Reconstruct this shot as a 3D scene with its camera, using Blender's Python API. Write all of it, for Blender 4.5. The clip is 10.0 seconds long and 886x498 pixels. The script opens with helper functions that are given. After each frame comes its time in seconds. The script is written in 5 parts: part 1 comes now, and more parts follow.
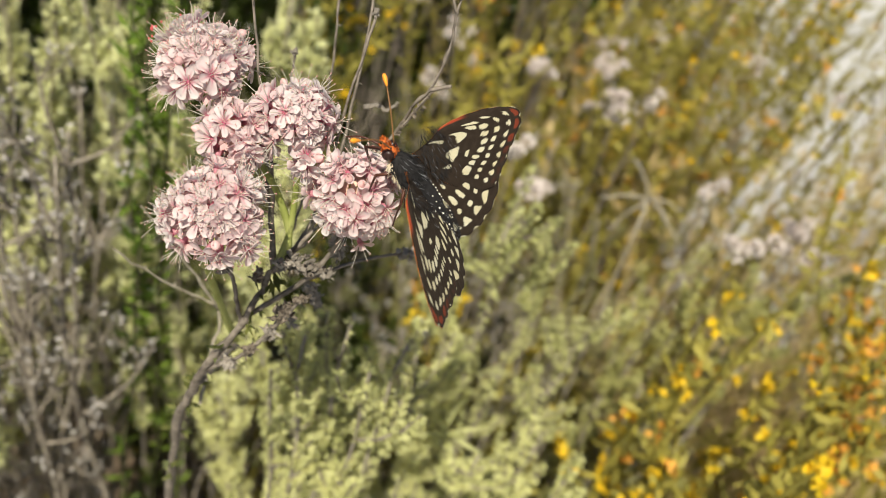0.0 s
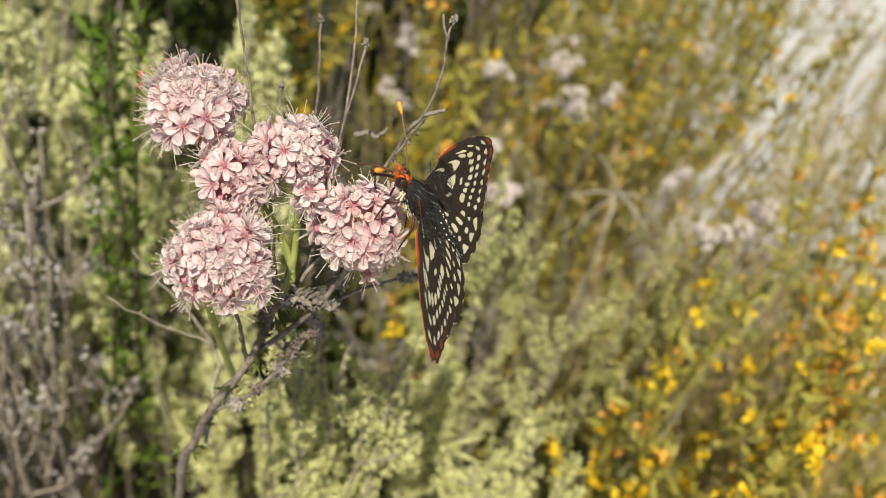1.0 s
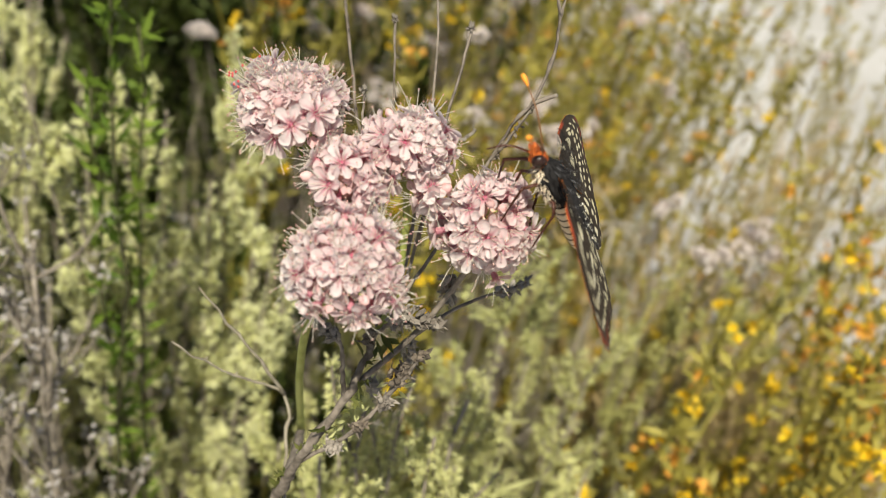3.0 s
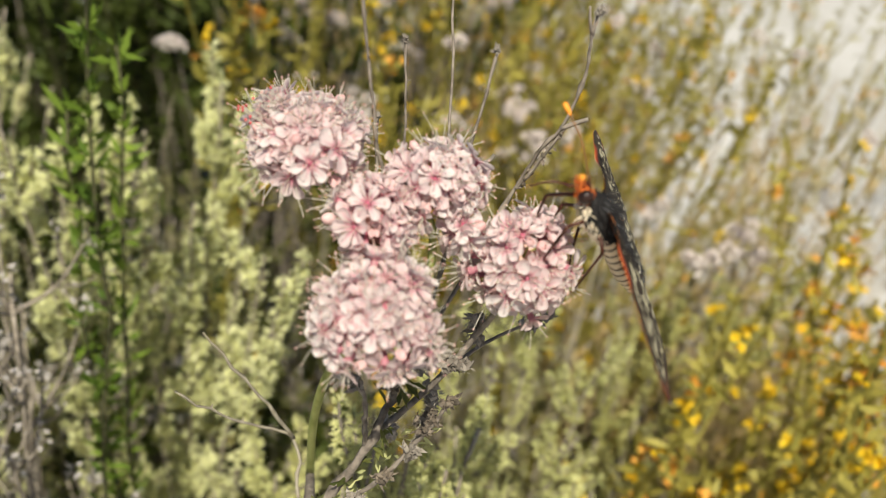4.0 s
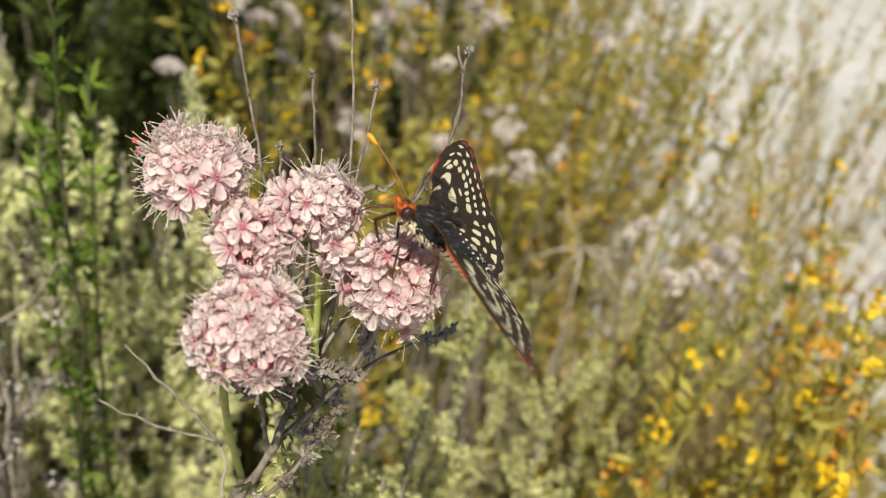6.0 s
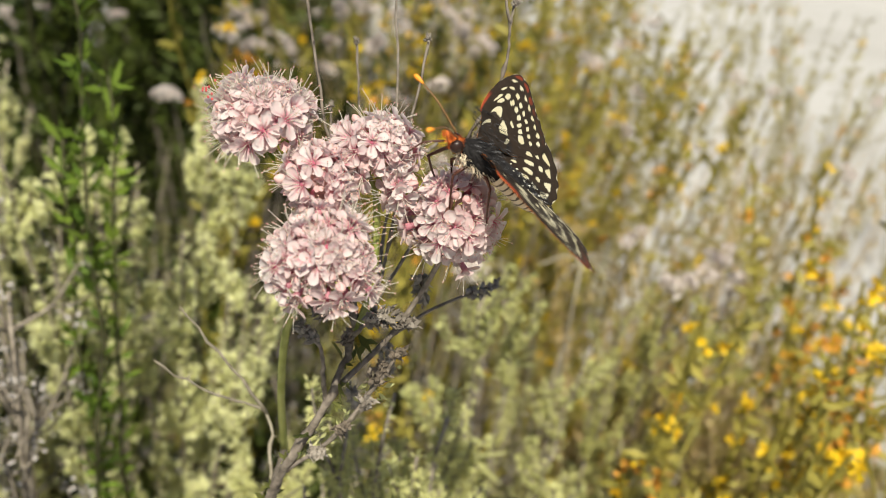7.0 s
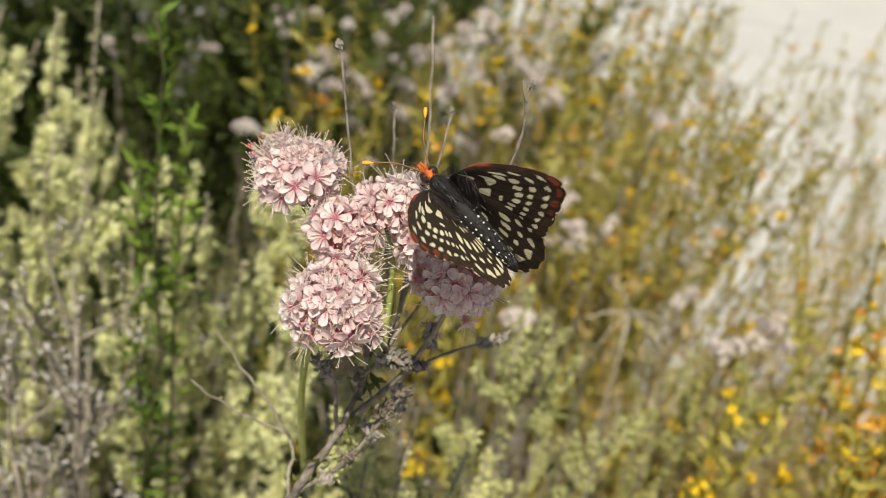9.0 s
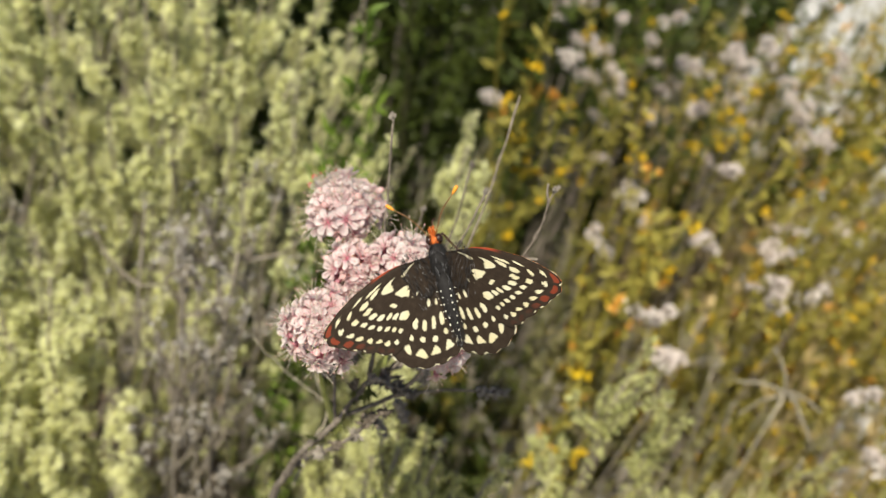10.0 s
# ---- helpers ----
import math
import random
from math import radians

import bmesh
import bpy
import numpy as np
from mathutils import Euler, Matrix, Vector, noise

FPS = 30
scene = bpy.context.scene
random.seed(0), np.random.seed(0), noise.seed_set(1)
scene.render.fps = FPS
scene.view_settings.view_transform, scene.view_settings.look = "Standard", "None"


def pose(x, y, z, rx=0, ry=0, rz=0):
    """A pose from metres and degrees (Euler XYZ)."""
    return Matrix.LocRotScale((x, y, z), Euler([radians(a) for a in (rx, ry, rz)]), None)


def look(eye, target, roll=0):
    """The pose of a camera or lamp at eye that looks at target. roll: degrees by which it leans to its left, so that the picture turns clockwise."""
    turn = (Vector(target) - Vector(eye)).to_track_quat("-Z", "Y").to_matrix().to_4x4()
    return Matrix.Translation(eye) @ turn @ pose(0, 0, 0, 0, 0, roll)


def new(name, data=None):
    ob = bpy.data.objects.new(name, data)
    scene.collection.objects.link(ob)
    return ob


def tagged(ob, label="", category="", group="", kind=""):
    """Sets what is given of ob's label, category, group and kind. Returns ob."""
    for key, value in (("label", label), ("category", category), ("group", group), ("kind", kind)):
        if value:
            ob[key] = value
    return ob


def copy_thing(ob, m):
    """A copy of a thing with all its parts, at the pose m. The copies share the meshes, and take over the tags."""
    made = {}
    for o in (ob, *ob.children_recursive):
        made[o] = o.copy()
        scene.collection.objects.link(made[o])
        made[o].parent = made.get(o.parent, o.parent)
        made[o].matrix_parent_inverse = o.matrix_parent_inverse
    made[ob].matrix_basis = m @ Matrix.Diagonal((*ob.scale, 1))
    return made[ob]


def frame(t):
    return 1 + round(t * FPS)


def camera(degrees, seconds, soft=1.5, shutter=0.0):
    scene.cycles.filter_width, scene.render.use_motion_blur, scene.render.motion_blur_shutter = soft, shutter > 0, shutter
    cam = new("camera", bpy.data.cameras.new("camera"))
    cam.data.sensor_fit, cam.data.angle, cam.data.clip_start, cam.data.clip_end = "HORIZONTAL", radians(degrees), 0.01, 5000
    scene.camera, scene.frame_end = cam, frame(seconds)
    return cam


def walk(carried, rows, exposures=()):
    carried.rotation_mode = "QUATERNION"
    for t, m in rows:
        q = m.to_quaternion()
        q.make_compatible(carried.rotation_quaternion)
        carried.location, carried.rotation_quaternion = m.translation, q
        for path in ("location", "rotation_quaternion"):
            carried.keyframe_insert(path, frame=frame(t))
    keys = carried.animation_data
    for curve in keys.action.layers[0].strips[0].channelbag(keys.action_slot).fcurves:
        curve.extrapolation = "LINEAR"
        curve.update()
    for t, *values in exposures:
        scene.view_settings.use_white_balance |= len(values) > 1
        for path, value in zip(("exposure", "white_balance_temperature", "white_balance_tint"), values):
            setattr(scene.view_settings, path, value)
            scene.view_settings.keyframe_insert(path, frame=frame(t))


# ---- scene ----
cam = camera(56.90, 10.0, 0.5)
PATH = [
    (0, (0.0246, 0.0147, 0.7120), (0.0485, 0.8172, 0.1158), 16.24),
    (0.5, (0.0245, 0.0160, 0.7181), (0.0690, 0.8181, 0.1226), 14.71),
    (1, (0.0167, 0.0159, 0.7131), (0.0876, 0.8252, 0.1300), 13.48),
    (1.5, (0.0227, 0.0143, 0.7060), (0.0960, 0.8406, 0.1476), 11.71),
    (2, (0.0080, 0.0136, 0.7071), (0.0961, 0.8536, 0.1716), 10.08),
    (2.5, (-0.0042, 0.0227, 0.7072), (0.1038, 0.8646, 0.1785), 10.32),
    (2.7, (-0.0057, 0.0203, 0.6998), (0.1083, 0.8678, 0.1814), 10.41),
    (3.8, (-0.0097, 0.0281, 0.6906), (0.1412, 0.8816, 0.1918), 9.51),
    (4, (-0.0135, 0.0308, 0.6931), (0.1435, 0.8826, 0.1933), 9.55),
    (4.5, (-0.0093, 0.0253, 0.6982), (0.1451, 0.8850, 0.2115), 9.09),
    (5, (-0.0044, 0.0235, 0.7015), (0.1469, 0.8860, 0.2187), 9.02),
    (5.5, (0.0013, 0.0202, 0.6985), (0.1437, 0.8904, 0.2270), 8.74),
    (5.7, (0.0054, 0.0220, 0.7008), (0.1341, 0.8841, 0.2107), 8.78),
    (6.8, (-0.0039, 0.0143, 0.6929), (0.1431, 0.8966, 0.2457), 8.09),
    (7, (-0.0062, 0.0108, 0.6891), (0.1439, 0.8965, 0.2497), 7.64),
    (7.5, (-0.0185, -0.0011, 0.6893), (0.1429, 0.8904, 0.2661), 6.94),
    (8, (-0.0229, 0.0021, 0.6976), (0.1382, 0.8980, 0.2836), 6.58),
    (8.5, (-0.0122, -0.0030, 0.6910), (0.1252, 0.9039, 0.2927), 6.74),
    (9, (0.0017, -0.0001, 0.6978), (0.0625, 0.9114, 0.2909), 9.59),
    (9.5, (0.0221, -0.0046, 0.7104), (-0.0622, 0.8868, 0.2650), 13.60),
    (10, (0.0406, 0.0002, 0.7314), (-0.1861, 0.8261, 0.2152), 17.58),
]
walk(cam, [(t, look(eye, target, roll)) for t, eye, target, roll in PATH])
cam.data.dof.use_dof = True
cam.data.dof.focus_distance = 0.121
cam.data.dof.aperture_fstop = 20.0

# ---- world and sun ----
SUN_EL, SUN_AZ = 56.0, 191.0   # degrees; azimuth clockwise from +y
world = bpy.data.worlds.new("world")
scene.world = world
world.use_nodes = True
wn = world.node_tree.nodes
sky = wn.new("ShaderNodeTexSky")
sky.sky_type = "NISHITA"
sky.sun_disc = False
sky.sun_elevation = radians(SUN_EL)
sky.sun_rotation = radians(SUN_AZ)
world.node_tree.links.new(sky.outputs["Color"], wn["Background"].inputs["Color"])
wn["Background"].inputs["Strength"].default_value = 0.05
sun = new("sun", bpy.data.lights.new("sun", "SUN"))
sun.data.energy = 5.0
sun.data.angle = radians(0.53)
sun.data.color = (1.0, 0.942, 0.785)
to_sun = Vector((math.cos(radians(SUN_EL)) * math.sin(radians(SUN_AZ)), math.cos(radians(SUN_EL)) * math.cos(radians(SUN_AZ)), math.sin(radians(SUN_EL))))
sun.matrix_world = look(to_sun * 10, (0, 0, 0))
scene.view_settings.exposure = 0.48


# ---- materials ----
class Nodes:
    """Shortcuts for writing node trees."""

    def __init__(self, name):
        self.mat = bpy.data.materials.new(name)
        self.mat.use_nodes = True
        self.tree = self.mat.node_tree
        self.tree.nodes.clear()
        self.out = self.add("ShaderNodeOutputMaterial")

    def add(self, kind, props=None, **sockets):
        n = self.tree.nodes.new(kind)
        props = props or {}
        if "data_type" in props:
            n.data_type = props["data_type"]
        if "blend_type" in props:
            n.blend_type = props["blend_type"]
        if "operation" in props:
            n.operation = props["operation"]
        if "attribute_name" in props:
            n.attribute_name = props["attribute_name"]
        for k, v in sockets.items():
            self.put(n.inputs[k.replace("_", " ")], v)
        return n

    def put(self, socket, v):
        if isinstance(v, bpy.types.NodeSocket):
            self.tree.links.new(v, socket)
        else:
            socket.default_value = v

    def ramp(self, fac, stops):
        n = self.add("ShaderNodeValToRGB")
        e = n.color_ramp.elements
        while len(e) < len(stops):
            e.new(0.5)
        for el, (p, c) in zip(e, stops):
            el.position, el.color = p, (*c, 1)
        self.put(n.inputs["Fac"], fac)
        return n.outputs["Color"]

    def noise(self, scale, detail=3.0, coord="Object"):
        t = self.add("ShaderNodeTexCoord")
        n = self.add("ShaderNodeTexNoise", Vector=t.outputs[coord], Scale=scale, Detail=detail)
        return n.outputs["Fac"]

    def mix(self, fac, a, b, blend="MIX"):
        n = self.add("ShaderNodeMix", {"data_type": "RGBA", "blend_type": blend})
        self.put(n.inputs[0], fac)
        self.put(n.inputs[6], (*a, 1) if isinstance(a, tuple) else a)
        self.put(n.inputs[7], (*b, 1) if isinstance(b, tuple) else b)
        return n.outputs[2]

    def math(self, op, a, b=0.0, c=0.0):
        n = self.add("ShaderNodeMath", {"operation": op})
        for s, v in zip(n.inputs, (a, b, c)):
            self.put(s, v)
        return n.outputs[0]

    def bump(self, height, strength, distance):
        return self.add("ShaderNodeBump", Height=height, Strength=strength, Distance=distance).outputs["Normal"]

    def finish(self, color, rough=0.6, sheer=0.0, normal=None, gloss=0.35, sheer_color=None):
        p = self.add("ShaderNodeBsdfPrincipled", Base_Color=color, Roughness=rough)
        p.inputs["Specular IOR Level"].default_value = gloss
        if normal is not None:
            self.put(p.inputs["Normal"], normal)
        shader = p.outputs["BSDF"]
        if sheer:
            t = self.add("ShaderNodeBsdfTranslucent", Color=color if sheer_color is None else sheer_color)
            m = self.add("ShaderNodeMixShader", Fac=sheer)
            self.put(m.inputs[1], shader)
            self.put(m.inputs[2], t.outputs[0])
            shader = m.outputs[0]
        self.put(self.out.inputs["Surface"], shader)
        return self.mat


def foliage(name, low, high, sheer=0.3, rough=0.6, scale=60.0):
    """Leaves: each leaf a little different, and mottled."""
    n = Nodes(name)
    isl = n.add("ShaderNodeNewGeometry").outputs["Random Per Island"]
    obj = n.add("ShaderNodeObjectInfo").outputs["Random"]
    v = n.math("ADD", n.math("MULTIPLY", isl, 0.6), n.math("MULTIPLY", obj, 0.4))
    base = n.mix(v, low, high)
    grain = n.noise(scale * 8, 2.0)
    base = n.mix(n.math("MULTIPLY", grain, 0.3), base, tuple(0.7 * c for c in low))
    return n.finish(base, rough, sheer, n.bump(grain, 0.3, 0.0004))


def bark(name, low, high, scale=400.0, rough=0.85):
    n = Nodes(name)
    a = n.noise(scale, 4.0)
    b = n.noise(scale * 0.15, 2.0)
    base = n.ramp(n.math("ADD", n.math("MULTIPLY", a, 0.6), n.math("MULTIPLY", b, 0.4)), [(0.35, low), (0.65, high)])
    return n.finish(base, rough, 0, n.bump(a, 0.6, 0.0003), gloss=0.2)


def blossom_material():
    """Tepals: pink heart, white blade, a rose midrib; paler or rosier from blossom to blossom."""
    n = Nodes("tepal")
    t = n.add("ShaderNodeTexCoord")
    xyz = n.add("ShaderNodeSeparateXYZ", Vector=t.outputs["Object"])
    rad = n.math("SQRT", n.math("ADD", n.math("POWER", xyz.outputs[0], 2.0), n.math("POWER", xyz.outputs[1], 2.0)))
    r = n.math("DIVIDE", rad, 0.0024)
    ang = n.math("ARCTAN2", xyz.outputs[1], xyz.outputs[0])
    rib = n.math("POWER", n.math("ABSOLUTE", n.math("COSINE", n.math("MULTIPLY", ang, 3.0))), 14.0)
    obj = n.add("ShaderNodeObjectInfo").outputs["Random"]
    blade = n.mix(obj, (0.80, 0.745, 0.725), (0.765, 0.605, 0.605))
    heart = n.mix(obj, (0.60, 0.10, 0.20), (0.66, 0.22, 0.30))
    base = n.mix(n.ramp(r, [(0.10, (0, 0, 0)), (0.28, (0.42, 0.42, 0.42)), (0.54, (1, 1, 1))]), heart, blade)
    fade = n.ramp(r, [(0.2, (1, 1, 1)), (0.95, (0, 0, 0))])
    base = n.mix(n.math("MULTIPLY", n.math("MULTIPLY", rib, fade), 0.85), base, (0.60, 0.22, 0.29))
    grain = n.noise(2500, 2.0)
    base = n.mix(n.math("MULTIPLY", grain, 0.10), base, (0.76, 0.60, 0.60))
    return n.finish(base, 0.5, 0.48, n.bump(grain, 0.3, 0.0001), gloss=0.3)


def bud_material():
    n = Nodes("bud_skin")
    obj = n.add("ShaderNodeObjectInfo").outputs["Random"]
    z = n.add("ShaderNodeSeparateXYZ", Vector=n.add("ShaderNodeTexCoord").outputs["Object"]).outputs[2]
    base = n.mix(obj, (0.72, 0.52, 0.51), (0.68, 0.38, 0.38))
    tip = n.ramp(n.math("DIVIDE", z, 0.003), [(0.3, (0, 0, 0)), (0.9, (1, 1, 1))])
    base = n.mix(n.math("MULTIPLY", tip, 0.5), base, (0.78, 0.36, 0.34))
    grain = n.noise(1800, 2.0)
    return n.finish(n.mix(n.math("MULTIPLY", grain, 0.3), base, (0.9, 0.82, 0.78)), 0.5, 0.25, n.bump(grain, 0.3, 0.0001))


def wing_material(name, sheer, rough):
    """The wing's scales; their colours lie on the mesh as a pattern attribute."""
    n = Nodes(name)
    col = n.add("ShaderNodeAttribute", {"attribute_name": "pattern"}).outputs["Color"]
    grain = n.noise(6000, 2.0)
    wear = n.noise(900, 3.0)
    base = n.mix(n.math("MULTIPLY", grain, 0.5), col, n.mix(1.0, col, (0.55, 0.52, 0.5), "MULTIPLY"))
    base = n.mix(n.math("MULTIPLY", n.math("SUBTRACT", wear, 0.45), 0.22), base, (0.20, 0.15, 0.11))
    return n.finish(base, rough, sheer, n.bump(grain, 0.4, 0.00005), gloss=0.04)


M_TEPAL = blossom_material()
M_BUD = bud_material()
M_WITHER = foliage("withered_tepal", (0.62, 0.34, 0.34), (0.70, 0.54, 0.52), 0.25)
M_FILAMENT = foliage("stamen_filament", (0.66, 0.60, 0.50), (0.74, 0.70, 0.62), 0.3)
M_ANTHER = foliage("anther", (0.62, 0.28, 0.26), (0.80, 0.62, 0.52), 0.1)
M_CORE = foliage("flower_head_core", (0.58, 0.34, 0.30), (0.68, 0.52, 0.36), 0.1)
M_GREENSTEM = bark("green_stem", (0.22, 0.25, 0.06), (0.36, 0.37, 0.13), 300, 0.6)
M_STALK = bark("dead_stalk", (0.085, 0.070, 0.056), (0.29, 0.245, 0.20), 700)
M_GREYWOOD = bark("grey_wood", (0.11, 0.09, 0.07), (0.36, 0.31, 0.25), 350)
M_FRESHSTEM = bark("fresh_stem", (0.38, 0.38, 0.05), (0.55, 0.54, 0.13), 300, 0.6)
# pale sage leaf with sunlight put into its colour, brighter than the leaf itself
M_SUNLITSAGE = foliage("sunlit_plume_leaf", (0.62, 0.635, 0.31), (0.95, 0.93, 0.57), 0.5)
# the sage leaf again, with shade put into its colour
M_SHADESAGE = foliage("shaded_sage_leaf", (0.06, 0.078, 0.018), (0.25, 0.25, 0.07), 0.35)
M_PALESAGE = foliage("silvery_sage_leaf", (0.46, 0.48, 0.19), (0.86, 0.83, 0.42), 0.5)
M_GREENBARK = bark("dark_green_bark", (0.025, 0.026, 0.012), (0.10, 0.095, 0.045), 300)
M_PALETWIG = bark("pale_twig", (0.18, 0.155, 0.11), (0.36, 0.32, 0.25), 500)
M_DARKBRACT = foliage("dark_bract", (0.05, 0.04, 0.03), (0.26, 0.21, 0.16), 0.1, 0.8)
M_DRYBRACT = foliage("dry_bract", (0.10, 0.082, 0.065), (0.44, 0.39, 0.33), 0.15, 0.8)
M_GREYBRACT = foliage("grey_bract", (0.26, 0.235, 0.21), (0.54, 0.50, 0.47), 0.15, 0.8)
M_SAGE = foliage("sage_leaf", (0.38, 0.39, 0.13), (0.70, 0.66, 0.28), 0.52)
M_GREYSAGE = foliage("grey_sage_leaf", (0.19, 0.19, 0.07), (0.42, 0.39, 0.18), 0.35)
M_GREEN = foliage("green_leaf", (0.07, 0.13, 0.012), (0.24, 0.33, 0.04), 0.35)
# dark green leaf, deepened further to stand in for shade in the gaps
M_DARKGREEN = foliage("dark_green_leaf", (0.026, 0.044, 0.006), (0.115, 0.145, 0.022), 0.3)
M_WEED = foliage("weed_stem_skin", (0.17, 0.155, 0.022), (0.42, 0.355, 0.075), 0.25)
M_YELLOW = foliage("yellow_petal", (0.80, 0.49, 0.01), (0.88, 0.64, 0.03), 0.35)
M_ORANGE = foliage("orange_petal", (0.76, 0.34, 0.04), (0.85, 0.50, 0.10), 0.35)
M_FARFLOWER = foliage("far_blossom", (0.72, 0.62, 0.58), (0.80, 0.76, 0.72), 0.3)
M_STRAW = foliage("straw", (0.48, 0.35, 0.15), (0.70, 0.56, 0.32), 0.3, 0.7)
M_LITTER = foliage("leaf_litter", (0.14, 0.10, 0.065), (0.40, 0.30, 0.21), 0.1, 0.9)


def ground_material():
    """Pale dry soil with darker crumbs."""
    n = Nodes("dry_soil")
    a, b, c = n.noise(1.6, 4.0), n.noise(35, 5.0), n.noise(400, 3.0)
    base = n.ramp(n.math("ADD", n.math("MULTIPLY", a, 0.5), n.math("MULTIPLY", b, 0.5)), [(0.3, (0.36, 0.352, 0.335)), (0.6, (0.52, 0.517, 0.51))])
    base = n.mix(n.math("MULTIPLY", c, 0.3), base, (0.36, 0.30, 0.24))
    return n.finish(base, 0.95, 0, n.bump(n.math("ADD", b, c), 0.5, 0.01), gloss=0.1)


M_SOIL = ground_material()


def plain_material(name, low, high, scale, rough, gloss=0.35):
    n = Nodes(name)
    a = n.noise(scale, 3.0)
    return n.finish(n.mix(a, low, high), rough, 0, n.bump(a, 0.4, 0.0001), gloss=gloss)


M_BLACKFUR = plain_material("black_fur", (0.008, 0.007, 0.007), (0.030, 0.028, 0.028), 2500, 0.7, 0.15)
M_GREYHAIR = plain_material("grey_hair", (0.05, 0.05, 0.055), (0.22, 0.22, 0.23), 1500, 0.6)
M_ORANGEFUR = plain_material("orange_fur", (0.40, 0.07, 0.014), (0.70, 0.20, 0.035), 2500, 0.65)
M_EYE = plain_material("compound_eye", (0.012, 0.005, 0.004), (0.035, 0.013, 0.008), 6000, 0.35, 0.4)
M_LEG = plain_material("leg_skin", (0.03, 0.010, 0.006), (0.10, 0.030, 0.015), 2500, 0.45)
M_CLUB = plain_material("antenna_club", (0.76, 0.23, 0.015), (0.86, 0.35, 0.035), 2500, 0.5)
M_ANTENNA = plain_material("antenna_skin", (0.10, 0.05, 0.02), (0.28, 0.13, 0.04), 2500, 0.5)
M_WHITESPOT = plain_material("white_scale", (0.70, 0.66, 0.55), (0.85, 0.82, 0.72), 2500, 0.6)
M_REDANTHER = foliage("red_anther", (0.55, 0.06, 0.07), (0.75, 0.16, 0.15), 0.1)


def belly_material():
    """Cream scales with dark rings."""
    n = Nodes("belly_scale")
    y = n.add("ShaderNodeSeparateXYZ", Vector=n.add("ShaderNodeTexCoord").outputs["Object"]).outputs[1]
    a = n.noise(1500, 3.0)
    ring = n.math("SINE", n.math("ADD", n.math("MULTIPLY", y, 5610.0), n.math("MULTIPLY", a, 2.5)))
    dark = n.ramp(ring, [(0.45, (0, 0, 0)), (0.75, (1, 1, 1))])
    base = n.mix(n.math("MULTIPLY", dark, 0.9), n.mix(a, (0.62, 0.48, 0.30), (0.80, 0.72, 0.54)), (0.05, 0.03, 0.02))
    return n.finish(base, 0.6, 0, n.bump(a, 0.4, 0.0001))


M_BELLY = belly_material()
M_CREAMFUR = plain_material("cream_fur", (0.60, 0.46, 0.30), (0.82, 0.74, 0.58), 2000, 0.6)
M_WINGTOP = wing_material("wing_upper_scales", 0.14, 0.55)
M_WINGUNDER = wing_material("wing_under_scales", 0.1, 0.55)


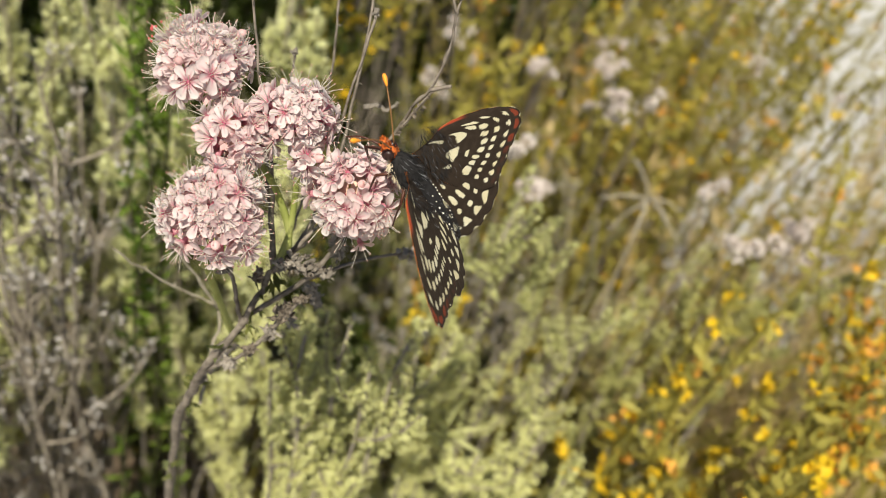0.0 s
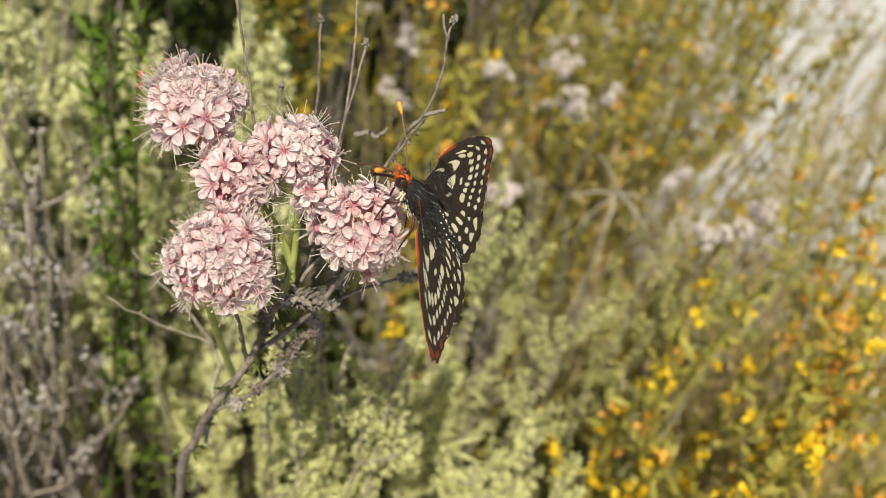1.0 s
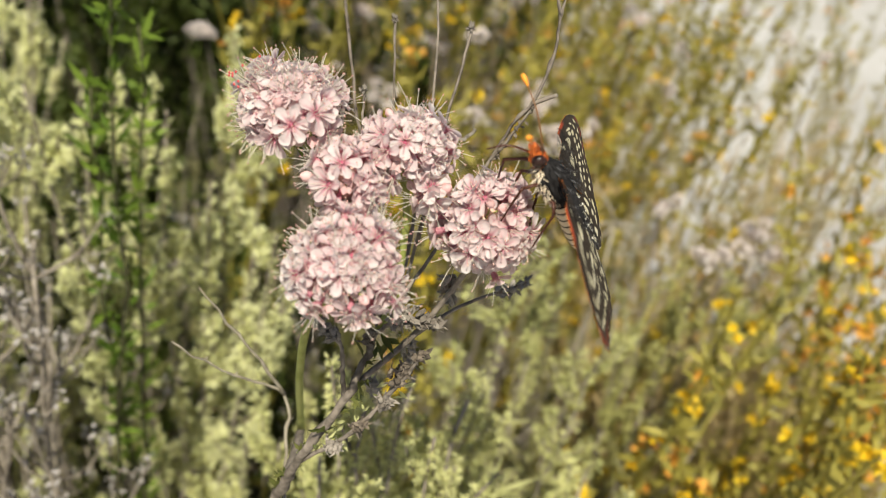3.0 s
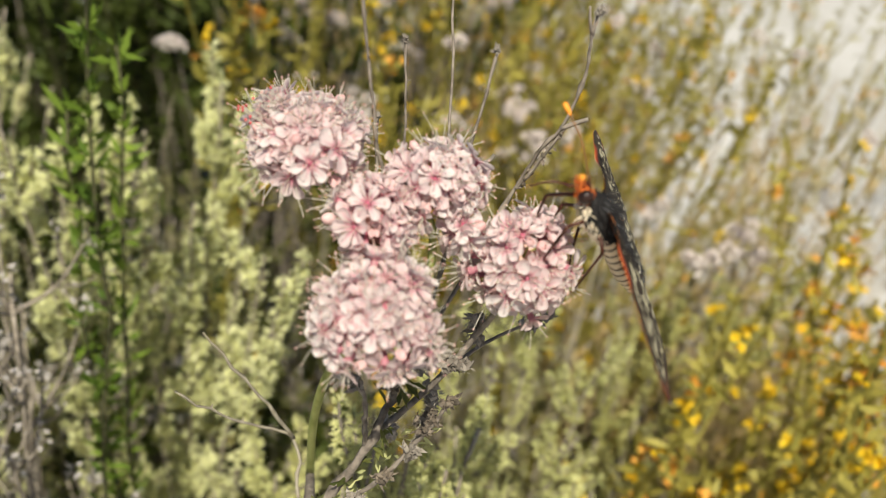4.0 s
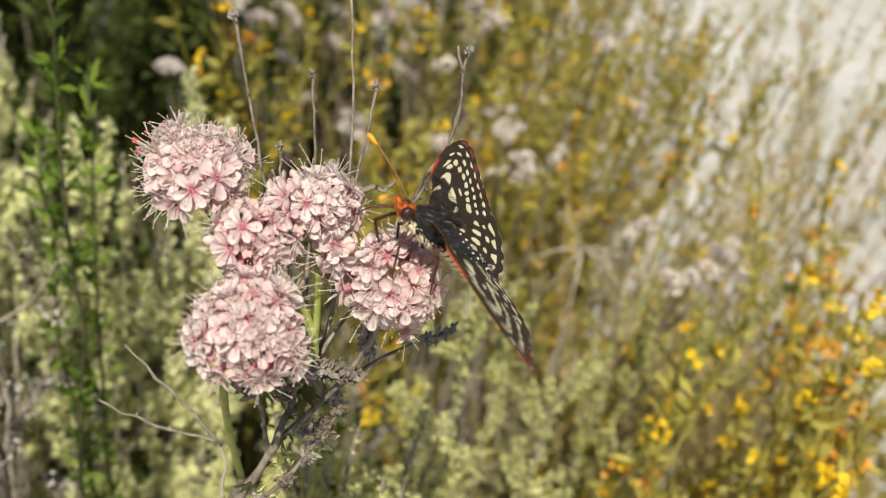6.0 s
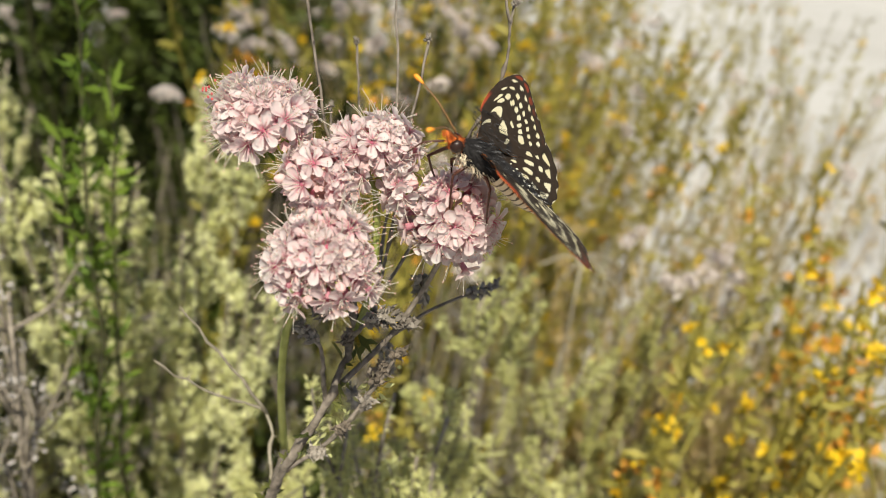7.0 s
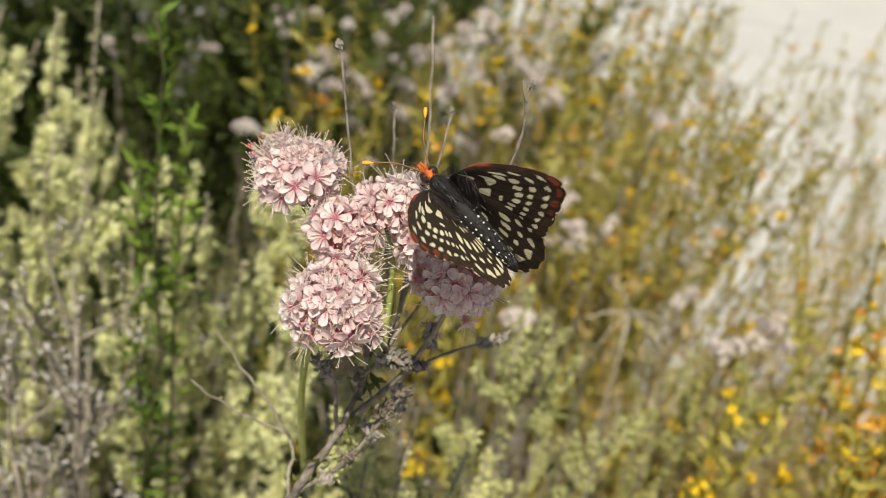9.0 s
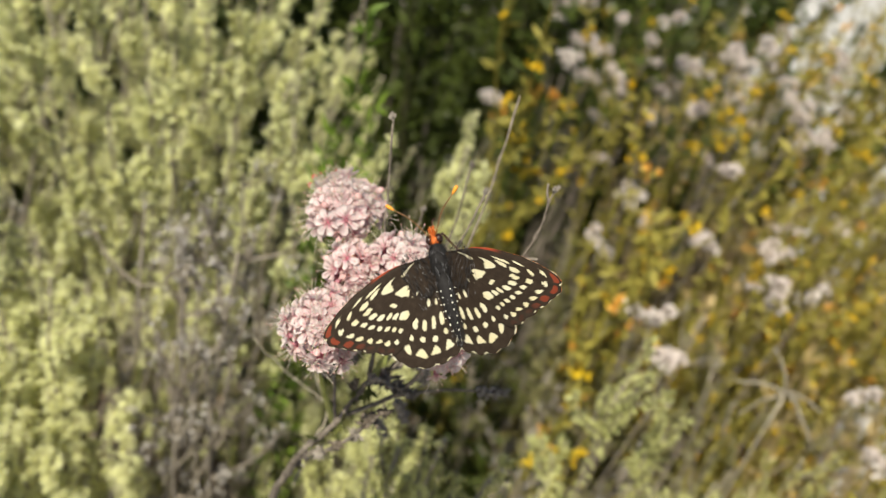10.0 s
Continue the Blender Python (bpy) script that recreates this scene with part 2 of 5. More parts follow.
# ---- mesh building ----
class Shape:
    """Vertices and faces gathered before they become one mesh."""

    def __init__(self):
        self.v, self.f, self.m = [], [], []

    def face(self, pts, mat=0):
        k = len(self.v)
        self.v.extend(tuple(p) for p in pts)
        self.f.append(tuple(range(k, k + len(pts))))
        self.m.append(mat)

    def tube(self, pts, r0, r1, sides=6, mat=0, cap=True, swell=None):
        """A tapered round stem along the points."""
        pts = [Vector(p) for p in pts]
        k, n = len(self.v), len(pts)
        side = None
        for i, p in enumerate(pts):
            d = (pts[min(i + 1, n - 1)] - pts[max(i - 1, 0)]).normalized()
            if side is None:
                side = d.orthogonal().normalized()
            side = (side - d * side.dot(d)).normalized()
            other = d.cross(side)
            r = r0 + (r1 - r0) * i / max(n - 1, 1)
            if swell:
                r *= swell(i / max(n - 1, 1))
            for s in range(sides):
                a = 2 * math.pi * s / sides
                self.v.append(tuple(p + (side * math.cos(a) + other * math.sin(a)) * r))
        for i in range(n - 1):
            for s in range(sides):
                a, b = k + i * sides + s, k + i * sides + (s + 1) % sides
                self.f.append((a, b, b + sides, a + sides))
                self.m.append(mat)
        if cap:
            self.f.append(tuple(k + s for s in reversed(range(sides))))
            self.f.append(tuple(k + (n - 1) * sides + s for s in range(sides)))
            self.m += [mat, mat]

    def ball(self, m, rings=5, sides=8, mat=0, bumpy=0.0):
        """A round body: a unit sphere under the matrix m."""
        k = len(self.v)
        for i in range(rings + 1):
            a = math.pi * i / rings
            for s in range(sides):
                b = 2 * math.pi * s / sides
                p = Vector((math.sin(a) * math.cos(b), math.sin(a) * math.sin(b), math.cos(a)))
                self.v.append(tuple(m @ (p * (1 + bumpy * random.uniform(-1, 1)))))
        for i in range(rings):
            for s in range(sides):
                c, d = k + i * sides + s, k + i * sides + (s + 1) % sides
                self.f.append((c, d, d + sides, c + sides))
                self.m.append(mat)

    def leaf(self, root, way, up, length, width, mat=0, curl=0.15):
        """A pointed blade folded a little along its midrib."""
        way = Vector(way).normalized()
        side = way.cross(Vector(up))
        side = side.normalized() if side.length > 1e-6 else way.orthogonal().normalized()
        nrm = side.cross(way)
        root = Vector(root)
        mid = root + way * length * 0.5 - nrm * length * curl * 0.3
        tip = root + way * length - nrm * length * curl
        k = len(self.v)
        self.v += [tuple(root), tuple(mid + side * width / 2 + nrm * width * 0.2), tuple(tip), tuple(mid - side * width / 2 + nrm * width * 0.2), tuple(mid)]
        self.f += [(k, k + 1, k + 4), (k + 1, k + 2, k + 4), (k + 2, k + 3, k + 4), (k + 3, k, k + 4)]
        self.m += [mat] * 4

    def blade(self, root, way, up, length, width, mat=0):
        """A narrow far leaf, folded once along its midrib."""
        way = Vector(way).normalized()
        side = way.cross(Vector(up))
        side = side.normalized() if side.length > 1e-6 else way.orthogonal().normalized()
        lift = side.cross(way) * width * 0.25
        mid = Vector(root) + way * length * 0.5 + lift
        k = len(self.v)
        self.v += [tuple(root), tuple(mid + side * width / 2), tuple(Vector(root) + way * length), tuple(mid - side * width / 2)]
        self.f += [(k, k + 1, k + 2), (k, k + 2, k + 3)]
        self.m += [mat] * 2

    def mesh(self, name, mats, smooth=True):
        me = bpy.data.meshes.new(name)
        me.from_pydata(self.v, [], self.f)
        for mt in mats:
            me.materials.append(mt)
        me.polygons.foreach_set("material_index", self.m)
        me.polygons.foreach_set("use_smooth", [smooth] * len(self.f))
        me.update()
        return me


def part(name, shape, mats, parent=None, label="", smooth=True):
    mats = mats if isinstance(mats, (list, tuple)) else [mats]
    me = shape if isinstance(shape, bpy.types.Mesh) else shape.mesh(name, mats, smooth)
    ob = new(name, me)
    ob.parent = parent
    return tagged(ob, label)


def smooth_line(pts, steps=6):
    """A Catmull-Rom line sheer the points."""
    p = [Vector(q) for q in pts]
    p = [p[0] * 2 - p[1]] + p + [p[-1] * 2 - p[-2]]
    out = []
    for i in range(1, len(p) - 2):
        for s in range(steps):
            t = s / steps
            a, b, c, d = p[i - 1 : i + 3]
            out.append(0.5 * (2 * b + (c - a) * t + (2 * a - 5 * b + 4 * c - d) * t * t + (3 * b - a - 3 * c + d) * t**3))
    return out + [p[-2]]


def wobble(pts, amount, rng):
    return [p + Vector((rng.uniform(-1, 1), rng.uniform(-1, 1), rng.uniform(-1, 1))) * amount for p in pts]


def frame_to(origin, axis, spin=0.0, scale=1.0):
    """A pose whose z axis looks along axis."""
    q = Vector(axis).to_track_quat("Z", "Y")
    return Matrix.LocRotScale(origin, q, (scale, scale, scale)) @ Matrix.Rotation(spin, 4, "Z")


def smoothstep(a, b, x):
    t = min(1.0, max(0.0, (x - a) / (b - a)))
    return t * t * (3 - 2 * t)


def unit(rng):
    while True:
        p = Vector((rng.uniform(-1, 1), rng.uniform(-1, 1), rng.uniform(-1, 1)))
        if 0.1 < p.length < 1:
            return p.normalized()


# ---- ground ----
def ground():
    s = Shape()
    xs = [-60, -12, -4] + [-2 + 0.2 * i for i in range(31)] + [6, 14, 60]
    ys = [-60, -12, -4, -1.5] + [-0.8 + 0.2 * i for i in range(30)] + [7, 14, 60]
    for y in ys:
        for x in xs:
            near = max(0.0, 1 - (abs(x) + abs(y - 1)) / 6)
            s.v.append((x, y, 0.03 * near * noise.noise((x * 1.7, y * 1.7, 0))))
    w = len(xs)
    for j in range(len(ys) - 1):
        for i in range(w - 1):
            a = j * w + i
            s.f.append((a, a + 1, a + 1 + w, a + w))
            s.m.append(0)
    tagged(part("ground", s, M_SOIL), "pale dry sandy soil under the scrub", "ground", kind="structure")


ground()


# ---- the flowering buckwheat ----
def blossom_mesh(seed, openness):
    """One small flower: six cupped tepals, a cone of a base and six stamens."""
    rng = random.Random(seed)
    s = Shape()
    long_stamens = seed in (1, 3, 4)
    rows = ((0.0, 0.24), (0.18, 0.36), (0.36, 0.60), (0.54, 0.84), (0.72, 1.0), (0.87, 0.92), (0.96, 0.64), (1.0, 0.26))
    for k in range(6):
        a = k * math.pi / 3 + rng.uniform(-0.12, 0.12)
        outer = k % 2
        ln, wd = 0.0027 * rng.uniform(0.9, 1.08), (0.00156 if outer else 0.00136) * rng.uniform(0.9, 1.1)
        foot = radians(24 + 8 * outer)
        flare = radians(44 + 42 * openness + 10 * outer + rng.uniform(-12, 12))
        twist = rng.uniform(-0.16, 0.16)
        ca, sa = math.cos(a), math.sin(a)
        start = len(s.v)
        r, z, last = 0.00022, 0.0, 0.0
        for t, w in rows:
            # the blade leaves the cup steeply, spreads, and turns up a little at its tip
            lean = foot + (flare - foot) * smoothstep(0.0, 0.55, t) - 0.5 * smoothstep(0.75, 1.0, t)
            r += ln * (t - last) * math.sin(lean)
            z += ln * (t - last) * math.cos(lean)
            last = t
            nr, nz = -math.cos(lean), math.sin(lean)
            for q in (-1, -0.55, 0, 0.55, 1):
                y = q * w * wd / 2
                lift = 0.00050 * q * q * w * (1 - 0.35 * t) + (0.00009 if q == 0 else 0) + twist * y
                rr, zz = r + nr * lift, z + nz * lift
                s.v.append((rr * ca - y * sa, rr * sa + y * ca, zz))
        for i in range(len(rows) - 1):
            for j in range(4):
                c = start + i * 5 + j
                s.f.append((c, c + 1, c + 6, c + 5))
                s.m.append(0)
    s.tube([(0, 0, -0.0022), (0, 0, -0.0009), (0, 0, 0.0003)], 0.00018, 0.0006, 6, 0)
    for k in range(6):
        a = k * math.pi / 3 + rng.uniform(-0.2, 0.2)
        out = rng.uniform(0.2, 0.85)
        h = rng.uniform(0.0028, 0.0042) if long_stamens else rng.uniform(0.0014, 0.0024)
        p0 = Vector((0.0003 * math.cos(a), 0.0003 * math.sin(a), 0.0002))
        p2 = Vector((math.cos(a) * out * h, math.sin(a) * out * h, h * rng.uniform(0.6, 1.0)))
        p1 = p0.lerp(p2, 0.55) + Vector((0, 0, 0.0003))
        s.tube([p0, p1, p2], 0.000065, 0.00005, 3, 1, cap=False)
        s.ball(Matrix.LocRotScale(p2, Euler((a, out, 0)), (0.00011, 0.00011, 0.00015)), 3, 5, 2)
    return s.mesh("blossom", [M_TEPAL, M_FILAMENT, M_ANTHER])


def bud_mesh(seed):
    """A closed bud with its overlapping tepals as six shallow lobes."""
    rng = random.Random(seed)
    s = Shape()
    n = 12
    prof = ((0.0, 0.0002), (0.12, 0.0006), (0.35, 0.00095), (0.6, 0.001), (0.82, 0.0007), (1.0, 0.00015))
    for t, r in prof:
        for i in range(n):
            a = 2 * math.pi * i / n
            rr = r * (1 + 0.09 * math.cos(6 * a)) * rng.uniform(0.97, 1.03)
            s.v.append((rr * math.cos(a), rr * math.sin(a), 0.0026 * t))
    for j in range(len(prof) - 1):
        for i in range(n):
            a, b = j * n + i, j * n + (i + 1) % n
            s.f.append((a, b, b + n, a + n))
            s.m.append(0)
    s.tube([(0, 0, -0.003), (0, 0, 0.0001)], 0.00016, 0.00022, 5, 1)
    return s.mesh("bud", [M_BUD, M_GREENSTEM])


def withered_mesh(seed):
    """A spent flower: tepals closed and crumpled round the seed."""
    rng = random.Random(seed)
    s = Shape()
    for k in range(6):
        a = k * math.pi / 3 + rng.uniform(-0.3, 0.3)
        way = Vector((math.cos(a) * 0.5, math.sin(a) * 0.5, 1))
        s.leaf((0.0003 * math.cos(a), 0.0003 * math.sin(a), -0.0002), way, (math.cos(a), math.sin(a), 0), rng.uniform(0.0018, 0.0026), 0.0013, 0, rng.uniform(-0.3, 0.3))
    s.tube([(0, 0, -0.002), (0, 0, 0)], 0.00018, 0.0003, 5, 1)
    return s.mesh("withered_blossom", [M_WITHER, M_GREENSTEM])


BLOSSOMS = [blossom_mesh(k, o) for k, o in enumerate((1.0, 0.8, 1.15, 0.55, 1.05, 0.3, 0.9))]
BUDS = [bud_mesh(k) for k in range(2)]
WITHERED = [withered_mesh(k) for k in range(2)]


def flower_head(parent, centre, radii, axis, count, lowest, seed, buds=0.12, spent=0.07, hanging=(), red=0):
    """A round head of blossoms on short pedicels. lowest: how far below its middle blossoms still sit."""
    rng = random.Random(seed)
    centre, axis = Vector(centre), Vector(axis).normalized()
    turn = axis.to_track_quat("Z", "Y")
    core = Shape()
    core.ball(Matrix.LocRotScale((0, 0, 0), turn, [r * 0.60 for r in radii]), 7, 10, 0, 0.08)
    # pedicels that fan out from the head's foot
    foot = turn @ Vector((0, 0, -radii[2] * 0.75))
    spots, centres = [], []
    while len(centres) < 8:
        c = unit(rng)
        if all((c - d).length > 0.75 for d in centres):
            centres.append(c)
    golden = math.pi * (3 - math.sqrt(5))
    total = int(count * 2 / (1 - lowest))
    for i in range(total):
        z = 1 - 2 * (i + 0.5) / total
        if z < lowest:
            break
        a = i * golden
        rr = math.sqrt(1 - z * z)
        n = Vector((rr * math.cos(a), rr * math.sin(a), z)) + 0.13 * unit(rng)
        n.normalize()
        spots.append(n)
    head = part("flower_head", core, M_CORE, parent, "dense round head of pale pink blossoms")
    head.location = centre
    for n in spots:
        out = Vector((n.x / radii[0], n.y / radii[1], n.z / radii[2])).normalized()
        lift = rng.uniform(0.80, 1.0)
        # the head is made of several small umbels, with grooves between them
        near = min((n - c).length for c in centres)
        lump = 1.08 - 0.66 * near * near + 0.24 * noise.noise((n.x * 2.1 + seed * 9, n.y * 2.1, n.z * 2.1))
        p = turn @ Vector((n.x * radii[0], n.y * radii[1], n.z * radii[2])) * lift * min(1.12, max(0.76, lump))
        out = ((turn @ out) + 0.24 * unit(rng)).normalized()
        kind = rng.random()
        if kind < buds and n.z > -0.1:
            ob = part("bud", rng.choice(BUDS), None, head)
            size = rng.uniform(0.55, 0.8)
        elif kind < buds + spent:
            ob = part("withered_blossom", rng.choice(WITHERED), None, head)
            size = rng.uniform(0.75, 0.95)
        else:
            ob = part("blossom", rng.choice(BLOSSOMS), None, head)
            size = rng.uniform(0.84, 1.08)
        ob.matrix_basis = frame_to(p, out, rng.uniform(0, 6.28), size)
    for k in range(red):
        # red anthers that stand out on one flank
        w = Vector((rng.uniform(-1.0, -0.35), rng.uniform(-0.6, 0.3), rng.uniform(0.15, 0.8))).normalized()
        p = Vector((w.x * radii[0], w.y * radii[1], w.z * radii[2]))
        s = Shape()
        s.tube([p * 0.8, p * 1.0, p * rng.uniform(1.08, 1.2)], 0.00007, 0.00006, 4, 0, cap=False)
        s.ball(Matrix.LocRotScale(Vector(s.v[-1]), None, (0.00018, 0.00018, 0.00022)), 4, 6, 1)
        part("stamen", s, [M_FILAMENT, M_REDANTHER], head, "stamen with a red anther")
    for p in hanging:
        ob = part("blossom", rng.choice(BLOSSOMS), None, head)
        ob.matrix_basis = frame_to(p, Vector(p) + Vector((0, -0.004, -0.001)), rng.uniform(0, 6.28), rng.uniform(0.95, 1.1))
        s = Shape()
        s.tube([foot * 0.4, foot * 0.3 + Vector(p) * 0.4, p], 0.0002, 0.0002, 4, 0, cap=False)
        part("pedicel", s, M_GREENSTEM, head)
    ped = Shape()
    for n in spots[::3]:
        p = turn @ Vector((n.x * radii[0], n.y * radii[1], n.z * radii[2])) * 0.8
        ped.tube([foot, foot.lerp(p, 0.5) + n * 0.0006, p], 0.00022, 0.00016, 4, 0, cap=False)
    part("umbel", ped, M_GREENSTEM, head)
    return centre + foot


def dead_tip(s, p, way, rng, size=0.0011):
    """The crumpled dried flower that is left at a stalk's end."""
    way = Vector(way).normalized()
    turn = way.to_track_quat("Z", "Y")
    rings, sides = 9, 12
    off = Vector((rng.uniform(0, 9), rng.uniform(0, 9), rng.uniform(0, 9)))
    k = len(s.v)
    for i in range(rings + 1):
        a = math.pi * i / rings
        for j in range(sides):
            b = 2 * math.pi * j / sides
            d = Vector((math.sin(a) * math.cos(b), math.sin(a) * math.sin(b), math.cos(a)))
            # lobes and pits, with a few drawn-out points
            r = 0.52 + 0.75 * noise.noise(d * 1.9 + off) + 0.35 * noise.noise(d * 4.5 + off)
            s.v.append(tuple(Vector(p) + turn @ Vector((d.x * 0.9, d.y * 0.9, d.z + 0.25)) * size * max(0.22, r)))
    for i in range(rings):
        for j in range(sides):
            c, d = k + i * sides + j, k + i * sides + (j + 1) % sides
            s.f.append((c, d, d + sides, c + sides))
            s.m.append(0)


def dry_clump(parent, a, b, radius, n, seed, label="grey dried flower cluster", skin=None, fine=1.0):
    """A dried flower cluster: shrivelled bracts laid along a short spine."""
    rng = random.Random(seed)
    s = Shape()
    a, b = Vector(a), Vector(b)
    s.tube(wobble(smooth_line([a, a.lerp(b, 0.5), b], 3), 0.0002, rng), 0.0003, 0.0002, 5, 1)
    way = (b - a).normalized()
    side = way.orthogonal().normalized()
    for k in range(n):
        # overlapping scales wound round the spine
        t = (k + rng.random()) / n
        turn = Matrix.Rotation(k * 2.4 + rng.uniform(-0.3, 0.3), 3, way)
        o = turn @ side
        p = a.lerp(b, t) + o * radius * rng.uniform(0.35, 0.75) * (0.55 + 0.6 * math.sin(math.pi * min(1, t + 0.15)))
        w = (way * rng.uniform(0.2, 1.1) + o * 0.8 + 0.9 * unit(rng)).normalized()
        ln = rng.uniform(0.0009, 0.0017) * fine
        s.leaf(p, w, o + unit(rng), ln, ln * rng.uniform(0.25, 0.5), 0, rng.uniform(-0.5, 0.8))
        if k % 2 == 0:
            s.ball(Matrix.LocRotScale(p, w.to_track_quat("Z", "Y"), (0.0005 * fine, 0.0005 * fine, 0.0007 * fine)), 4, 6, 0, 0.35)
    return part("dried_spike", s, [skin or M_DRYBRACT, M_STALK], parent, label, smooth=False)


def lobed_leaf(s, p, way, size, rng, mat=0):
    """A small sage leaf with a few blunt lobes."""
    way = Vector(way).normalized()
    up = unit(rng) + Vector((0, -0.3, 0.9))
    s.blade(p, way, up, size * 1.1, size * 0.30, mat)
    for k in (-1, 1):
        w = (way + k * 0.9 * way.cross(up).normalized()).normalized()
        s.blade(Vector(p) + way * size * rng.uniform(0.3, 0.55), w, up, size * 0.62, size * 0.24, mat)


def leafy_line(s, pts, size, density, rng, mat=0, spread=0.8):
    """Lobed leaves in tufts along a line."""
    for i in range(len(pts) - 1):
        for _ in range(density):
            p = pts[i].lerp(pts[i + 1], rng.random())
            d = (pts[i + 1] - pts[i]).normalized()
            lobed_leaf(s, p, d * 0.6 + unit(rng) * spread, size * rng.uniform(0.7, 1.25), rng, mat)


def buckwheat():
    rng = random.Random(7)
    plant = new("flowering_buckwheat")
    plant.location = (-0.05, 0.19, 0.0)
    tagged(plant, "buckwheat with pale pink flower heads on grey stems", "flower")
    root = Vector((-0.05, 0.19, 0.0))

    def L(p):
        return Vector(p) - root

    feet = [
        flower_head(plant, L((-0.0155, 0.1262, 0.6508)), (0.0081, 0.0074, 0.0060), (-0.38, -0.10, 1), 96, -0.30, 1, 0.09, 0.04, ((-0.0010, -0.0062, -0.0016),), 10),
        flower_head(plant, L((0.0009, 0.1215, 0.6492)), (0.0056, 0.0053, 0.0050), (0.15, 0.1, 1), 50, -0.6, 2, 0.12, 0.05),
        flower_head(plant, L((-0.0066, 0.1178, 0.6455)), (0.0055, 0.0050, 0.0048), (-0.1, -0.2, 1), 46, -0.75, 3, 0.14, 0.06),
        flower_head(plant, L((-0.0060, 0.1080, 0.6386)), (0.0072, 0.0068, 0.0063), (-0.1, -0.25, 1), 88, -0.6, 4, 0.09, 0.07),
        flower_head(plant, L((0.0127, 0.1170, 0.6411)), (0.0061, 0.0059, 0.0074), (0.1, -0.1, 1), 82, -0.85, 5, 0.13, 0.04),
        flower_head(plant, L((0.0046, 0.1178, 0.6446)), (0.0016, 0.0015, 0.0019), (-0.3, -0.2, 1), 9, -0.4, 6, 0.35, 0.0),
    ]
    # main stem from the root, and the fork under the heads
    fork = L((0.0005, 0.1225, 0.6180))
    main = smooth_line([(0, 0, 0), L((-0.045, 0.178, 0.2)), L((-0.03, 0.155, 0.45)), L((-0.019, 0.132, 0.55)), L((-0.0115, 0.122, 0.585)), L((-0.0032, 0.1205, 0.606)), fork], 8)
    s = Shape()
    s.tube(wobble(main, 0.0004, rng), 0.0016, 0.00055, 7, 0, swell=lambda t: 1 + 0.16 * math.sin(61 * t))
    part("main_stem", s, M_STALK, plant, "thin grey-brown woody stem")
    top = L((0.0035, 0.123, 0.632))
    for foot, via in ((feet[0], L((-0.006, 0.127, 0.638))), (feet[1], L((0.002, 0.123, 0.640))), (feet[2], L((-0.002, 0.122, 0.637)))):
        s = Shape()
        s.tube(smooth_line([fork, fork.lerp(top, 0.6), via, foot], 5), 0.0007, 0.00045, 6, 0)
        part("peduncle", s, M_GREENSTEM, plant, "olive green flower stalk")
    # the stalk of the lower head, green and straight, from a lower joint
    s = Shape()
    s.tube(smooth_line([L((-0.0108, 0.146, 0.573)), L((-0.0113, 0.130, 0.6015)), L((-0.0098, 0.116, 0.624)), feet[3]], 6), 0.0008, 0.0005, 6, 0)
    part("peduncle", s, M_GREENSTEM, plant, "olive green flower stalk")
    s = Shape()
    s.tube(smooth_line([L((-0.0115, 0.122, 0.585)), L((-0.0108, 0.135, 0.579)), L((-0.0108, 0.146, 0.573))], 4), 0.0011, 0.0009, 6, 0)
    part("side_stem", s, M_STALK, plant)
    # the side stalk of the head on which the butterfly feeds
    s = Shape()
    s.tube(smooth_line([L((0.0015, 0.1235, 0.6440)), L((0.0050, 0.1208, 0.6432)), L((0.0085, 0.1180, 0.6424)), L((0.0120, 0.1165, 0.641))], 5), 0.0005, 0.0006, 6, 0)
    part("peduncle", s, M_FRESHSTEM, plant, "yellow-green flower stalk")
    s = Shape()
    s.tube(smooth_line([L((-0.0030, 0.1205, 0.607)), L((0.006, 0.123, 0.617)), L((0.0105, 0.122, 0.627)), feet[4]], 5), 0.0005, 0.0004, 6, 0)
    part("peduncle", s, M_STALK, plant)
    s = Shape()
    s.tube(smooth_line([L((0.006, 0.123, 0.617)), L((0.014, 0.131, 0.618)), L((0.0245, 0.137, 0.6195))], 4), 0.0004, 0.00022, 5, 0)
    part("side_stem", s, M_STALK, plant)

    # dead stalks that stand above the heads
    tips = (
        ((-0.0030, 0.125, 0.640), (-0.0062, 0.1266, 0.6505), (-0.0107, 0.1275, 0.6724)),
        ((0.0000, 0.140, 0.620), (-0.0002, 0.152, 0.6420), (-0.0018, 0.1558, 0.6566)),
        ((0.0045, 0.130, 0.625), (0.0068, 0.133, 0.6490), (0.0083, 0.1345, 0.6629)),
        ((0.0040, 0.135, 0.620), (0.0058, 0.146, 0.6450), (0.0033, 0.1576, 0.6745)),
        ((-0.0045, 0.130, 0.635), (-0.0052, 0.142, 0.6430), (-0.0056, 0.1441, 0.6482)),
    )
    for k, (a, b, c) in enumerate(tips):
        s = Shape()
        line = wobble(smooth_line([fork, L(a), L(b), L(c)], 7), 0.00018, rng)
        s.tube(line, 0.00030, 0.00020, 6, 0, swell=lambda t: 1 + 0.9 * max(0.0, math.sin(t * 34) - 0.75) / 0.25)
        for q in line[6::4]:
            s.leaf(q, unit(rng) + Vector((0, 0, 0.8)), unit(rng), 0.0009, 0.0004, 0, 0.3)
        part("dead_stalk", s, M_STALK, plant, "dry brown leafless stalk")
